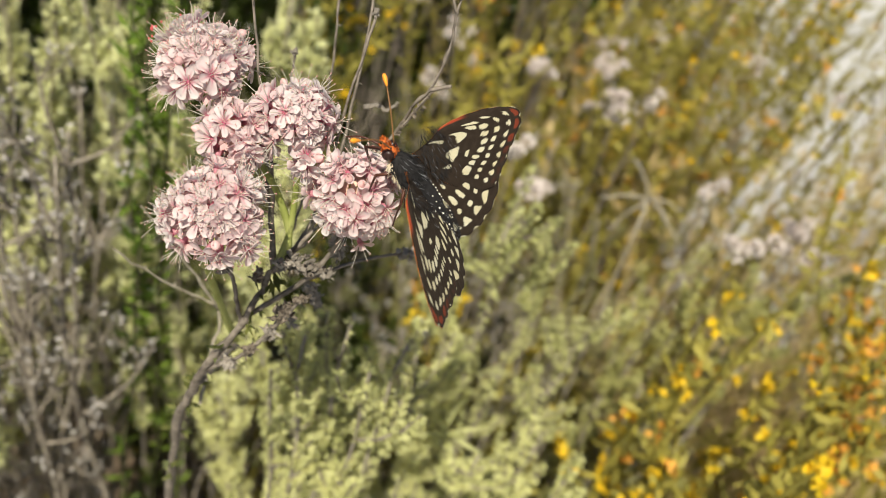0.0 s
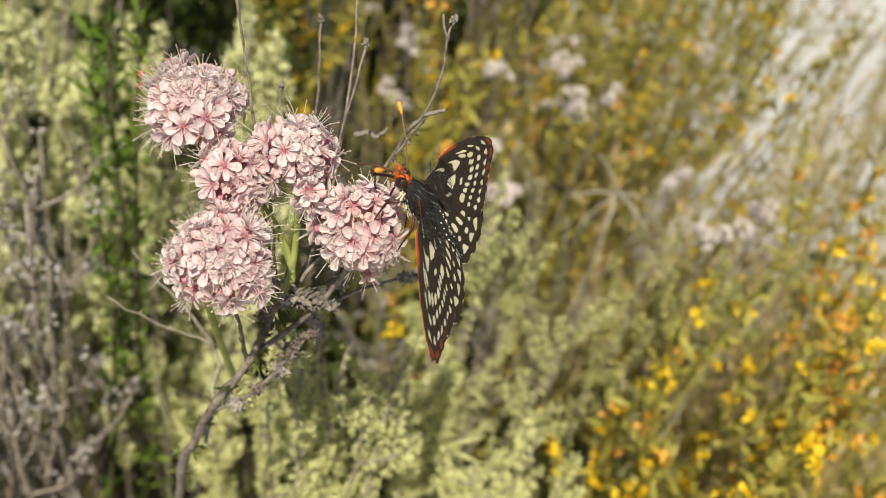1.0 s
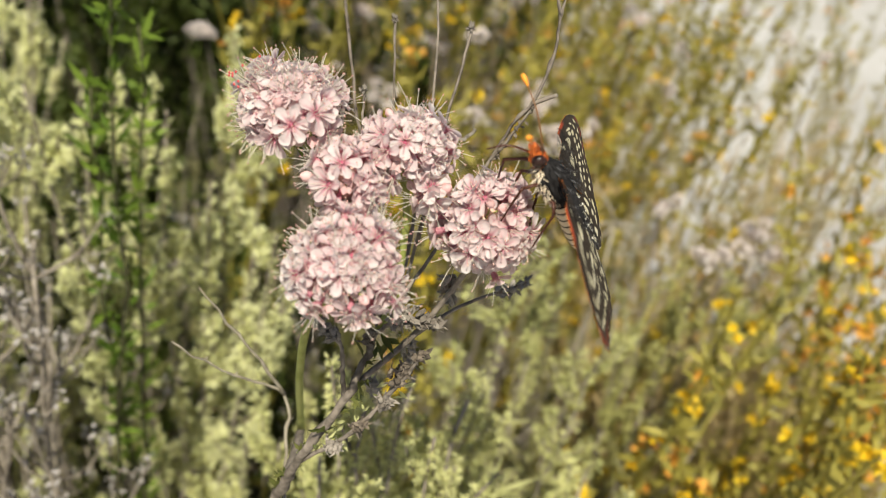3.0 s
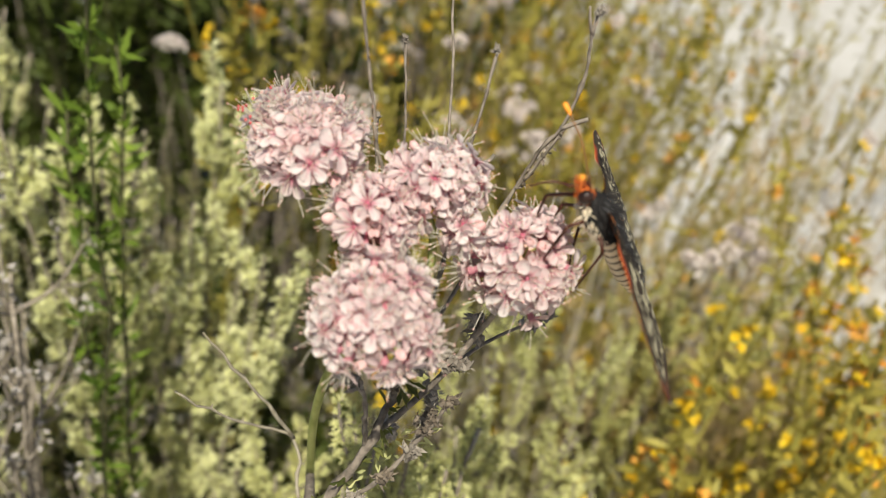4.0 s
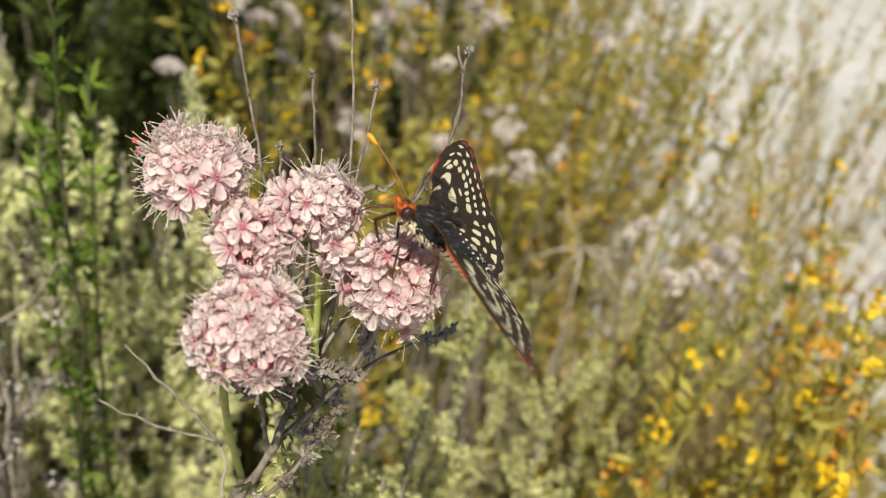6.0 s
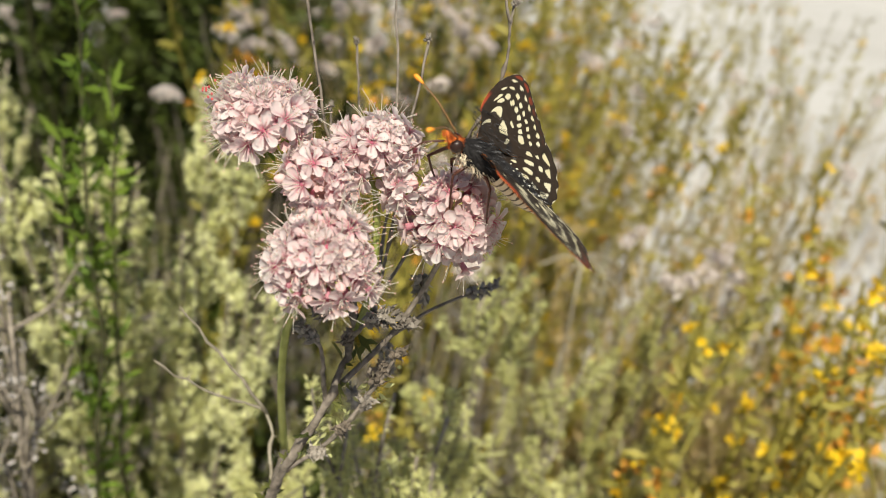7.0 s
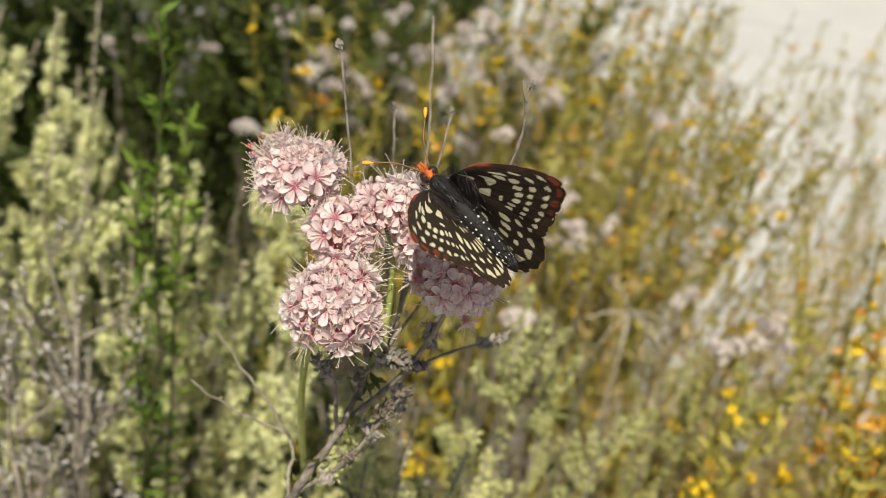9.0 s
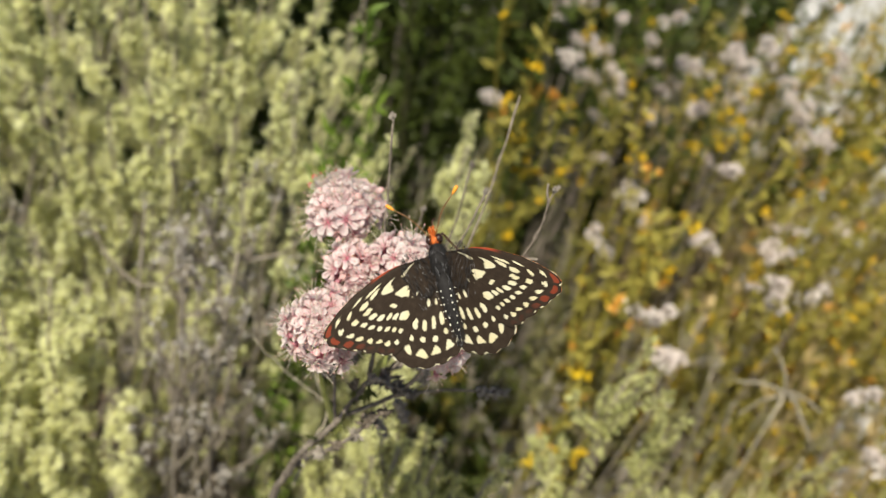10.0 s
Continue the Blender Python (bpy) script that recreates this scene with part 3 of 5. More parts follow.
        if k != 3:
            s = Shape()
            dead_tip(s, L(c), L(c) - L(b), rng)
            part("seed_cup", s, M_DRYBRACT, plant, "grey dried seed cup", smooth=False)
    # the dark forked stalk beside the butterfly
    s = Shape()
    line = wobble(smooth_line([fork, L((0.008, 0.131, 0.628)), L((0.0145, 0.1355, 0.6420)), L((0.0172, 0.1345, 0.6500)), L((0.0192, 0.1340, 0.6535)), L((0.0205, 0.1335, 0.6610)), L((0.0203, 0.1338, 0.6660)), L((0.0204, 0.1338, 0.6690))], 5), 0.00009, rng)
    s.tube(line, 0.00030, 0.00019, 6, 0, swell=lambda t: 1 + 0.9 * max(0.0, math.sin(t * 30) - 0.8) / 0.2)
    s.tube(smooth_line([L((0.0203, 0.1338, 0.6665)), L((0.0194, 0.1335, 0.6685)), L((0.0190, 0.1335, 0.6702))], 3), 0.0003, 0.00018, 5, 0)
    s.tube(smooth_line([L((0.0190, 0.1340, 0.6532)), L((0.0210, 0.1335, 0.6545)), L((0.0222, 0.1330, 0.6553))], 3), 0.0004, 0.0003, 5, 0)
    part("dead_stalk", s, M_STALK, plant, "dark dry forked stalk")
    for p in ((0.0206, 0.1338, 0.6694),):
        s = Shape()
        dead_tip(s, L(p), (0.3, 0, 1), rng)
        part("seed_cup", s, M_DRYBRACT, plant, smooth=False)
    dry_clump(plant, L((0.0150, 0.1350, 0.6430)), L((0.0196, 0.1338, 0.6535)), 0.0005, 22, 21, "dark dried bracts along the stalk", M_DARKBRACT, 0.65)
    s = Shape()
    s.tube(wobble(smooth_line([L((0.0078, 0.1460, 0.6405)), L((0.0098, 0.1465, 0.6415)), L((0.0118, 0.1465, 0.6410)), L((0.0135, 0.1465, 0.6430))], 4), 0.0002, rng), 0.0005, 0.0003, 5, 0)
    part("curled_twig", s, M_DRYBRACT, plant, "small curled dry twig", smooth=False)
    # dried clusters among the stems
    dry_clump(plant, L((0.0030, 0.1208, 0.6225)), L((0.0102, 0.1238, 0.6190)), 0.0018, 70, 31)
    dry_clump(plant, L((0.0060, 0.1280, 0.6120)), L((0.0078, 0.1340, 0.6020)), 0.0016, 50, 32)
    dry_clump(plant, L((0.0205, 0.1345, 0.6190)), L((0.0262, 0.1378, 0.6198)), 0.0012, 36, 33)
    dry_clump(plant, L((-0.0040, 0.1225, 0.6210)), L((-0.0065, 0.1215, 0.6240)), 0.0016, 40, 34)
    dry_clump(plant, L((0.0100, 0.1240, 0.6280)), L((0.0110, 0.1250, 0.6225)), 0.0017, 40, 35)
    dry_clump(plant, L((0.0010, 0.1330, 0.5990)), L((0.0030, 0.1390, 0.5900)), 0.0015, 40, 36)
    # dead side stems with knobbly remains of flowers
    for pts in (((-0.0035, 0.1207, 0.605), (-0.0043, 0.1190, 0.6115), (-0.0050, 0.1178, 0.6175), (-0.0083, 0.1178, 0.6217)),
                ((-0.0095, 0.1213, 0.5900), (-0.0030, 0.1185, 0.5985), (0.0022, 0.1172, 0.6080), (0.0046, 0.1175, 0.6144)),
                ((0.0, 0.1224, 0.6170), (0.0012, 0.1200, 0.6205), (0.0031, 0.1188, 0.6231)),
                ((0.0015, 0.1173, 0.6065), (0.0046, 0.1168, 0.6130), (0.0072, 0.1172, 0.6178))):
        s = Shape()
        s.tube(wobble(smooth_line([L(p) for p in pts], 6), 0.00015, rng), 0.00042, 0.00026, 6, 0, swell=lambda t: 1 + 0.3 * max(0, math.sin(38 * t)))
        part("side_stem", s, M_STALK, plant, "thin dead side stem")
    knobs = (((-0.0062, 0.1177, 0.6190), (-0.0088, 0.1178, 0.6222), 0.0012, 30), ((-0.0014, 0.1190, 0.6180), (-0.0008, 0.1180, 0.6208), 0.0009, 20),
             ((0.0018, 0.1190, 0.6222), (0.0034, 0.1184, 0.6233), 0.0010, 20), ((0.0036, 0.1172, 0.6120), (0.0050, 0.1176, 0.6152), 0.0016, 36),
             ((0.0022, 0.1170, 0.6072), (0.0032, 0.1166, 0.6096), 0.0012, 24), ((-0.0012, 0.1178, 0.6015), (-0.0002, 0.1166, 0.6040), 0.0011, 24),
             ((-0.0052, 0.1190, 0.5962), (-0.0036, 0.1170, 0.5978), 0.0011, 24), ((0.0062, 0.1172, 0.6170), (0.0080, 0.1173, 0.6180), 0.0007, 14))
    for k, (a, b, r, n) in enumerate(knobs):
        dry_clump(plant, L(a), L(b), r, n, 41 + k, "grey knob of dried flowers", M_DARKBRACT if k % 2 else M_DRYBRACT)
    # small blunt leaves between the stems
    blunt = []
    for k in range(3):
        s = Shape()
        s.leaf((0, 0, 0), (1, 0, 0.15), (0, 0, 1), 0.0020, 0.0008, 0, 0.15 * k)
        blunt.append(s.mesh("leaf", [M_PALESAGE]))
    for k in range(30):
        t = rng.random()
        p = Vector((-0.009, 0.1215, 0.590)).lerp(Vector((0.0075, 0.122, 0.612)), t) + Vector((0.0022 * rng.uniform(-1, 1), 0.001 * rng.uniform(-1, 1), 0.002 * rng.uniform(-1, 1)))
        ob = part("leaf", rng.choice(blunt), None, plant)
        ob.matrix_basis = frame_to(L(p), unit(rng) + Vector((0, -0.4, 0.8)), rng.uniform(0, 6.28), rng.uniform(0.7, 1.3))
    # small green bracts under the first head
    for a, b, w in (((-0.0145, 0.1251, 0.6479), (-0.0134, 0.1232, 0.6461), 0.0009), ((-0.0127, 0.1270, 0.6479), (-0.0099, 0.1269, 0.6470), 0.0007)):
        s = Shape()
        s.leaf(L(a), Vector(b) - Vector(a), (0, -1, 0.3), (Vector(b) - Vector(a)).length * 1.25, w, 0, 0.25)
        s.tube([L((-0.0138, 0.1262, 0.6485)), L(a)], 0.00025, 0.0002, 5, 0)
        part("bract", s, M_GREEN, plant, "small green bract")
    # pale bare twigs
    for pts in (((-0.0118, 0.1260, 0.5740), (-0.0128, 0.1340, 0.5800), (-0.0144, 0.1416, 0.5862), (-0.0235, 0.1385, 0.5925), (-0.0331, 0.1319, 0.6041)),
                ((-0.0144, 0.1416, 0.5862), (-0.0205, 0.1400, 0.5970), (-0.0296, 0.1365, 0.6128))):
        s = Shape()
        line = wobble(smooth_line([L(p) for p in pts], 6), 0.0003, rng)
        s.tube(line, 0.00036, 0.00016, 6, 0, swell=lambda t: 1 + 0.6 * max(0, math.sin(60 * t)) ** 3)
        for q in line[3::3]:
            s.leaf(q, unit(rng), unit(rng), 0.0009, 0.0004, 0, 0.3)
        part("bare_twig", s, M_PALETWIG, plant, "pale bare dry twig")
    # leaves of the plant itself, in small bundles
    s = Shape()
    for k in range(26):
        i = rng.randrange(22, len(main))
        lobed_leaf(s, main[i], unit(rng) + Vector((0.2, 0, 0.2)), rng.uniform(0.0025, 0.0045), rng)
    tagged(part("leafage", s, M_SHADESAGE, plant, "small dull green leaves"), kind="stuff")
    return plant


buckwheat()


# ---- the butterfly ----
WING = 0.0205     # length of a forewing


def fore_edge(th):
    """How far the forewing reaches from its root, by the angle behind the leading edge in degrees."""
    pts = ((-14, 0.26), (-10, 0.40), (-6, 0.545), (-2, 0.71), (1, 0.85), (4, 0.97), (7, 1.025), (10, 1.025), (14, 0.985), (22, 0.905), (32, 0.84), (39, 0.815), (44, 0.72), (50, 0.5), (60, 0.3))
    return interp(th, pts)


def hind_edge(th):
    pts = ((26, 0.58), (34, 0.78), (42, 0.845), (50, 0.87), (58, 0.87), (66, 0.85), (74, 0.82), (82, 0.765), (88, 0.68), (95, 0.52), (110, 0.25))
    return interp(th, pts)


def interp(x, pts):
    for (a, p), (b, q) in zip(pts, pts[1:]):
        if x <= b:
            t = max(0.0, (x - a) / (b - a))
            t = t * t * (3 - 2 * t) * 0.5 + t * 0.5
            return p + (q - p) * t
    return pts[-1][1]


def cream_at(th, f):
    return CREAM.lerp(WHITE, 0.5 + 0.5 * noise.noise((th * 0.11, f * 5.0, 2.0)))


WHITE = Vector((0.74, 0.71, 0.56))
DARK, CREAM, RED = Vector((0.036, 0.026, 0.019)), Vector((0.68, 0.60, 0.35)), Vector((0.30, 0.055, 0.026))
RUST, PALE = Vector((0.60, 0.19, 0.04)), Vector((0.95, 0.85, 0.58))


def spot(th, f, at, where, half, length, wedge=0.0, seed=0):
    """How much one blotch covers a place; wedge: broader towards the wing's edge."""
    j = noise.noise((th * 0.16 + seed * 3.1, f * 21, seed * 1.7))
    dy = (f - where) / length + 0.30 * j
    dx = (th - at) / (half * max(0.25, 1 + wedge * dy)) + 0.28 * noise.noise((f * 24, seed * 5.3, th * 0.2))
    d = (abs(dx) ** 2.6 + abs(dy) ** 2.6) ** (1 / 2.6)
    return 1 - smoothstep(0.78, 0.94, d)


def spot_row(th, f, first, last, cells, where, length, width, wave=0.0, seed=0, wedge=0.0):
    """How much a row of blotches covers a place: one between each pair of veins."""
    k = math.floor((th - first) / (last - first) * cells)
    if k < 0 or k >= cells:
        return 0.0
    j = noise.noise((k * 3.7 + seed * 11.3, seed * 5.1, 0.5))
    j2 = noise.noise((k * 5.3 + seed * 7.9, 3.3, seed))
    step = (last - first) / cells
    mid = where + wave * math.sin(k * 1.3 + seed) + 0.022 * j
    at = first + (k + 0.5 + 0.1 * j2) * step
    return spot(th, f, at, mid, 0.5 * step * width * (1 + 0.3 * j), 0.5 * length * (1 + 0.4 * j2), wedge, seed + k * 0.37)


FORE_SPOTS = ((7, 0.405, 5.6, 0.060, -0.5), (25, 0.370, 8.2, 0.062, 0.5), (1, 0.220, 7.5, 0.032, 0.3), (0, 0.60, 1.8, 0.030, 0.0),
              (4, 0.535, 2.2, 0.040, 0.2), (24, 0.52, 3.5, 0.022, 0.0), (37, 0.60, 4.2, 0.062, 0.2), (41, 0.40, 5.0, 0.030, 0.0))


def fore_colour(th, f, rho):
    c = DARK.copy()
    cream = max(
        spot_row(th, f, 2, 41, 8, 0.872, 0.052, 0.57, 0.004, 1, 0.7),
        spot_row(th, f, -1, 41, 9, 0.752, 0.058, 0.65, 0.012, 2),
        spot_row(th, f, -1, 33, 7, 0.632, 0.080, 0.66, 0.016, 3),
        max(spot(th, f, *q[:5], seed=30 + n) for n, q in enumerate(FORE_SPOTS)),
    )
    red = max(spot_row(th, f, 3, 40, 7, 0.955, 0.056, 0.80, 0.0, 10) * (1 - smoothstep(13, 26, th) * 0.9) * 0.7,
              smoothstep(0.52, 0.40, rho / WING) * smoothstep(0.80, 0.90, f) * smoothstep(0, -2, th))
    c = c.lerp(RED, min(1.0, red))
    fringe = spot_row(th, f, -3, 40, 10, 0.997, 0.016, 0.40, 0.0, 12)
    return c.lerp(cream_at(th, f), max(cream, fringe))


def hind_colour(th, f, rho):
    c = DARK.copy()
    cream = max(
        spot_row(th, f, 34, 86, 6, 0.865, 0.090, 0.68, 0.0, 21, 0.6),
        spot_row(th, f, 34, 86, 6, 0.745, 0.060, 0.46, 0.0, 22),
        spot_row(th, f, 36, 84, 6, 0.610, 0.125, 0.64, 0.01, 23),
        spot_row(th, f, 44, 76, 3, 0.400, 0.080, 0.40, 0.03, 24),
        spot_row(th, f, 36, 84, 6, 0.995, 0.022, 0.5, 0.0, 25) * 0.8,
    )
    return c.lerp(cream_at(th, f), cream)


def under_colour(th, f, rho, first, last, cells, seed):
    """The underside: rust with pale bands, all cut by black veins."""
    c = RUST.copy()
    pale = max(
        spot_row(th, f, first, last, cells, 0.90, 0.070, 0.60, 0.01, seed),
        spot_row(th, f, first, last, cells, 0.755, 0.095, 0.62, 0.015, seed + 1),
        spot_row(th, f, first, last, cells * 2 // 3, 0.60, 0.11, 0.60, 0.02, seed + 2),
        spot_row(th, f, first, last, cells // 2, 0.42, 0.12, 0.7, 0.02, seed + 3),
        spot_row(th, f, first, last, 4, 0.24, 0.10, 0.7, 0.0, seed + 4),
    )
    c = c.lerp(PALE, pale).lerp(Vector((0.70, 0.15, 0.05)), smoothstep(0.90, 0.95, f) * smoothstep(36, 26, th - first) * smoothstep(17, 21, th - first))
    k = (th - first) / (last - first) * cells
    vein = 1 - smoothstep(0.06, 0.12, abs(k - round(k)))
    band = max(1 - smoothstep(0.008, 0.018, abs(f - q)) for q in (0.34, 0.52, 0.69, 0.83))
    return c.lerp(DARK, max(vein * 0.6, band * 0.7))


def wing_mesh(name, edge, first, last, top_colour, cells, seed, side, under):
    """One layer of a wing as a fan of fine cells from its root, with raised veins and a little camber."""
    nr, na = 124, 112
    v, cols = [], []
    for j in range(na + 1):
        th = first + (last - first) * j / na
        reach = edge(th)
        q = (th - first) / (last - first) * cells
        scallop = 1 - 0.016 * (1 - abs(math.sin(math.pi * q)))
        for i in range(nr + 1):
            f = (i + 0.25) / (nr + 0.25)
            rho = f * reach * scallop * WING
            a = radians(th)
            x, y = rho * math.cos(a), -rho * math.sin(a)
            ridge = 0.00006 * max(0.0, 1 - abs(q - round(q)) * 9) * f
            z = 0.00035 * math.sin(math.pi * min(1, f)) * (0.6 + 0.4 * math.cos(radians(th - first) * 2.2)) + ridge
            z += 0.0002 * noise.noise((x * 260, y * 260, cells))
            z -= 0.00006 if under else 0.0
            v.append((side * x, y, z))
            c = under_colour(th, f, rho, first, last, cells, seed) if under else top_colour(th, f, rho)
            cols.extend((c.x, c.y, c.z, 1.0))
    fs = []
    for j in range(na):
        for i in range(nr):
            a = j * (nr + 1) + i
            q = (a, a + 1, a + nr + 2, a + nr + 1)
            fs.append(q if (side < 0) != under else q[::-1])
    me = bpy.data.meshes.new(name)
    me.from_pydata(v, [], fs)
    att = me.color_attributes.new("pattern", "FLOAT_COLOR", "POINT")
    att.data.foreach_set("color", cols)
    me.materials.append(M_WINGUNDER if under else M_WINGTOP)
    me.polygons.foreach_set("use_smooth", [True] * len(fs))
    me.update()
    return me


def hairs(s, m, count, length, rng, low=-1.0, width=0.00006, mat=0, back=0.6, high=1.0):
    """Short hairs combed backwards over a round body."""
    for _ in range(count):
        n = unit(rng)
        if n.z < low or n.z > high:
            continue
        p = m @ n
        q = (m.to_3x3().inverted().transposed() @ n).normalized()
        w = (q * 0.7 + Vector((0, -1, 0)) * back + 0.35 * unit(rng)).normalized()
        s.leaf(p, w, q, length * rng.uniform(0.6, 1.3), width, mat, 0.2)


def butterfly():
    rng = random.Random(5)
    bf = new("butterfly")
    bf.scale = (1.081, 1.081, 1.081)
    tagged(bf, "black checkered butterfly with cream and red spots", "butterfly")
    # thorax with dark fur
    s = Shape()
    m = Matrix.LocRotScale((0, 0.0030, -0.0004), None, (0.0018, 0.0034, 0.0019))
    s.ball(m, 12, 16, 0, 0.03)
    hairs(s, m, 1100, 0.0009, rng, -0.3, 0.00010, 0, 0.8)
    hairs(s, m, 120, 0.0012, rng, 0.2, 0.00006, 1, 0.9)
    hairs(s, m, 900, 0.0008, rng, -1.0, 0.00018, 2, 0.5, -0.15)
    part("thorax", s, [M_BLACKFUR, M_GREYHAIR, M_CREAMFUR], bf, "furry black thorax")
    # abdomen in rings
    s = Shape()
    line = [Vector((0, -0.0002 - 0.00112 * k, -0.0001 - 0.00006 * k)) for k in range(11)]
    s.tube([Vector((0, 0.0016, -0.0004)), Vector((0, 0.0008, -0.0003))] + line, 0.0016, 0.0013, 14, 0, swell=lambda t: min(1.0, 0.75 + 3 * t) * (1 - 0.75 * max(0, t - 0.62) / 0.38) * (1 + 0.05 * math.sin(t * 62)))
    furry = Matrix.LocRotScale((0, -0.0050, -0.0003), None, (0.0016, 0.0056, 0.0016))
    hairs(s, furry, 1100, 0.0007, rng, -0.2, 0.00010, 0, 1.1)
    hairs(s, furry, 120, 0.0007, rng, 0.1, 0.00006, 1, 1.1)
    abd = part("abdomen", s, [M_BLACKFUR, M_GREYHAIR], bf, "black abdomen ringed with white spots")
    for k in range(1, 9):
        for a in (-52 + rng.uniform(-9, 9), -22 + rng.uniform(-7, 7), 22 + rng.uniform(-7, 7), 52 + rng.uniform(-9, 9)):
            q = Shape()
            r = 0.00172 * (1 - 0.75 * max(0, k / 10 - 0.55) / 0.45)
            p = line[k] + Vector((r * math.sin(radians(a)), 0, r * math.cos(radians(a))))
            q.ball(Matrix.LocRotScale(p, Euler((0, radians(a), 0)), [q0 * rng.uniform(0.5, 1.2) for q0 in (0.00013, 0.00019, 0.00010)]), 4, 7, 0, 0.3)
            part("white_spot", q, M_WHITESPOT, abd)
    s = Shape()
    for k in range(10):
        r = 0.0016 * (1 - 0.75 * max(0, k / 10 - 0.55) / 0.45)
        s.v.extend((x * r * 1.03, line[k].y, line[k].z - 0.30 * r + z * r * 0.80) for x, z in ((math.cos(radians(18 * j + 90)), math.sin(radians(18 * j + 90))) for j in range(20)))
    for k in range(9):
        for j in range(20):
            a, b = k * 20 + j, k * 20 + (j + 1) % 20
            s.f.append((a, b, b + 20, a + 20))
            s.m.append(0)
    part("belly", s, [M_BELLY], abd, "cream belly scales")
    # head, eyes, palps
    s = Shape()
    m = Matrix.LocRotScale((0, 0.0079, -0.0004), None, (0.00095, 0.00095, 0.00090))
    s.ball(m, 8, 12, 0, 0.04)
    hairs(s, m, 420, 0.0004, rng, -1, 0.00010, 0, -0.5)
    hairs(s, m, 60, 0.0005, rng, 0.2, 0.00009, 1, 0.8)
    head = part("head", s, [M_ORANGEFUR, M_BLACKFUR], bf, "furry orange head")
    head.location = (0, -0.0013, -0.0004)
    for k in (-1, 1):
        s = Shape()
        s.ball(Matrix.LocRotScale((k * 0.00080, 0.0082, -0.0003), None, (0.00066, 0.00084, 0.00084)), 10, 14)
        part("eye", s, M_EYE, head, "dark brown compound eye")
        s = Shape()
        s.tube(smooth_line([(k * 0.0003, 0.0086, -0.0007), (k * 0.0003, 0.0093, -0.0005), (k * 0.0002, 0.0101, 0.0001)], 3), 0.00036, 0.00012, 6)
        hairs(s, Matrix.LocRotScale((k * 0.0003, 0.0094, -0.0003), None, (0.00032, 0.0008, 0.0005)), 140, 0.0003, rng, -1, 0.00010, 0, -0.8)
        part("palp", s, M_ORANGEFUR, head)
        s = Shape()
        s.tube(smooth_line([(k * 0.0005, 0.0088, 0.0005), (k * 0.0026, 0.0122, 0.0013), (k * 0.0049, 0.0144, 0.0012)], 7), 0.00011, 0.00009, 5)
        ant = part("antenna", s, M_ANTENNA, head, "thin brown antenna with an orange club")
        s = Shape()
        s.tube(smooth_line([(k * 0.0049, 0.0144, 0.0012), (k * 0.0055, 0.0150, 0.0011), (k * 0.0060, 0.0155, 0.0010)], 4), 0.00013, 0.00025, 7, 0, swell=lambda t: 0.8 + 0.8 * math.sin(math.pi * t))
        part("club", s, M_CLUB, ant, "bright orange club")
    s = Shape()
    s.tube(smooth_line([(0, 0.0094, -0.0010), (0, 0.0112, -0.0028), (0.0002, 0.0116, -0.0052)], 5), 0.00016, 0.0001, 5)
    part("proboscis", s, M_LEG, head)
    for root, knee, foot in (((-0.0008, 0.0037, -0.0016), (-0.0018, 0.0048, -0.0036), (-0.0012, 0.0007, -0.0080)),
                             ((-0.0009, 0.0020, -0.0016), (-0.0034, 0.0008, -0.0014), (-0.0025, -0.0040, -0.0061)),
                             ((0.0008, 0.0037, -0.0016), (0.0032, 0.0035, -0.0040), (0.0040, -0.0010, -0.0078)),
                             ((0.0008, 0.0020, -0.0016), (0.0030, -0.0006, -0.0036), (0.0020, -0.0052, -0.0066)),
                             ((0.0004, 0.0065, -0.0014), (0.0009, 0.0076, -0.0046), (0.0037, 0.0018, -0.0080))):
        s = Shape()
        root, knee, foot = Vector(root), Vector(knee), Vector(foot)
        thigh = root.lerp(knee, 0.5) + Vector((0, 0, 0.0004))
        s.tube([root, thigh, knee], 0.00026, 0.00020, 7)
        shin = smooth_line([knee, knee.lerp(foot, 0.5) + Vector((0, -0.0002, -0.0003)), foot], 5)
        s.tube(shin, 0.00019, 0.00009, 6)
        for q in shin[2:-2:2]:
            s.leaf(q, unit(rng), unit(rng), 0.0005, 0.00005, 0, 0.1)
        part("leg", s, M_LEG, bf, "thin dark red leg")
    wings = {}
    for k in (-1, 1):
        fore = part("forewing", wing_mesh("forewing", fore_edge, -14, 60, fore_colour, 10, 1, k, False), None, bf, "black forewing checkered cream, tipped with red")
        part("underside", wing_mesh("forewing_underside", fore_edge, -14, 60, None, 10, 41, k, True), None, fore, "rust and cream underside with black veins")
        hind = part("hindwing", wing_mesh("hindwing", hind_edge, 26, 110, hind_colour, 9, 2, k, False), None, bf, "black hindwing with rows of cream spots")
        part("underside", wing_mesh("hindwing_underside", hind_edge, 26, 110, None, 9, 61, k, True), None, hind, "rust and cream underside with black veins")
        s = Shape()
        mh = Matrix.LocRotScale((k * 0.0035, -0.0030, 0.0006), None, (0.0030, 0.0036, 0.0005))
        hairs(s, mh, 60, 0.0010, rng, 0.0, 0.00005, 0, 1.4)
        hairs(s, Matrix.LocRotScale((k * 0.0030, -0.0012, 0.0006), None, (0.0022, 0.0036, 0.0005)), 420, 0.0012, rng, 0.0, 0.00009, 1, 1.4)
        part("wing_fur", s, [M_GREYHAIR, M_BLACKFUR], hind, "grey hairs at the wing root")
        wings[k] = (fore, hind)
    return bf, wings


BUTTERFLY, WINGS = butterfly()


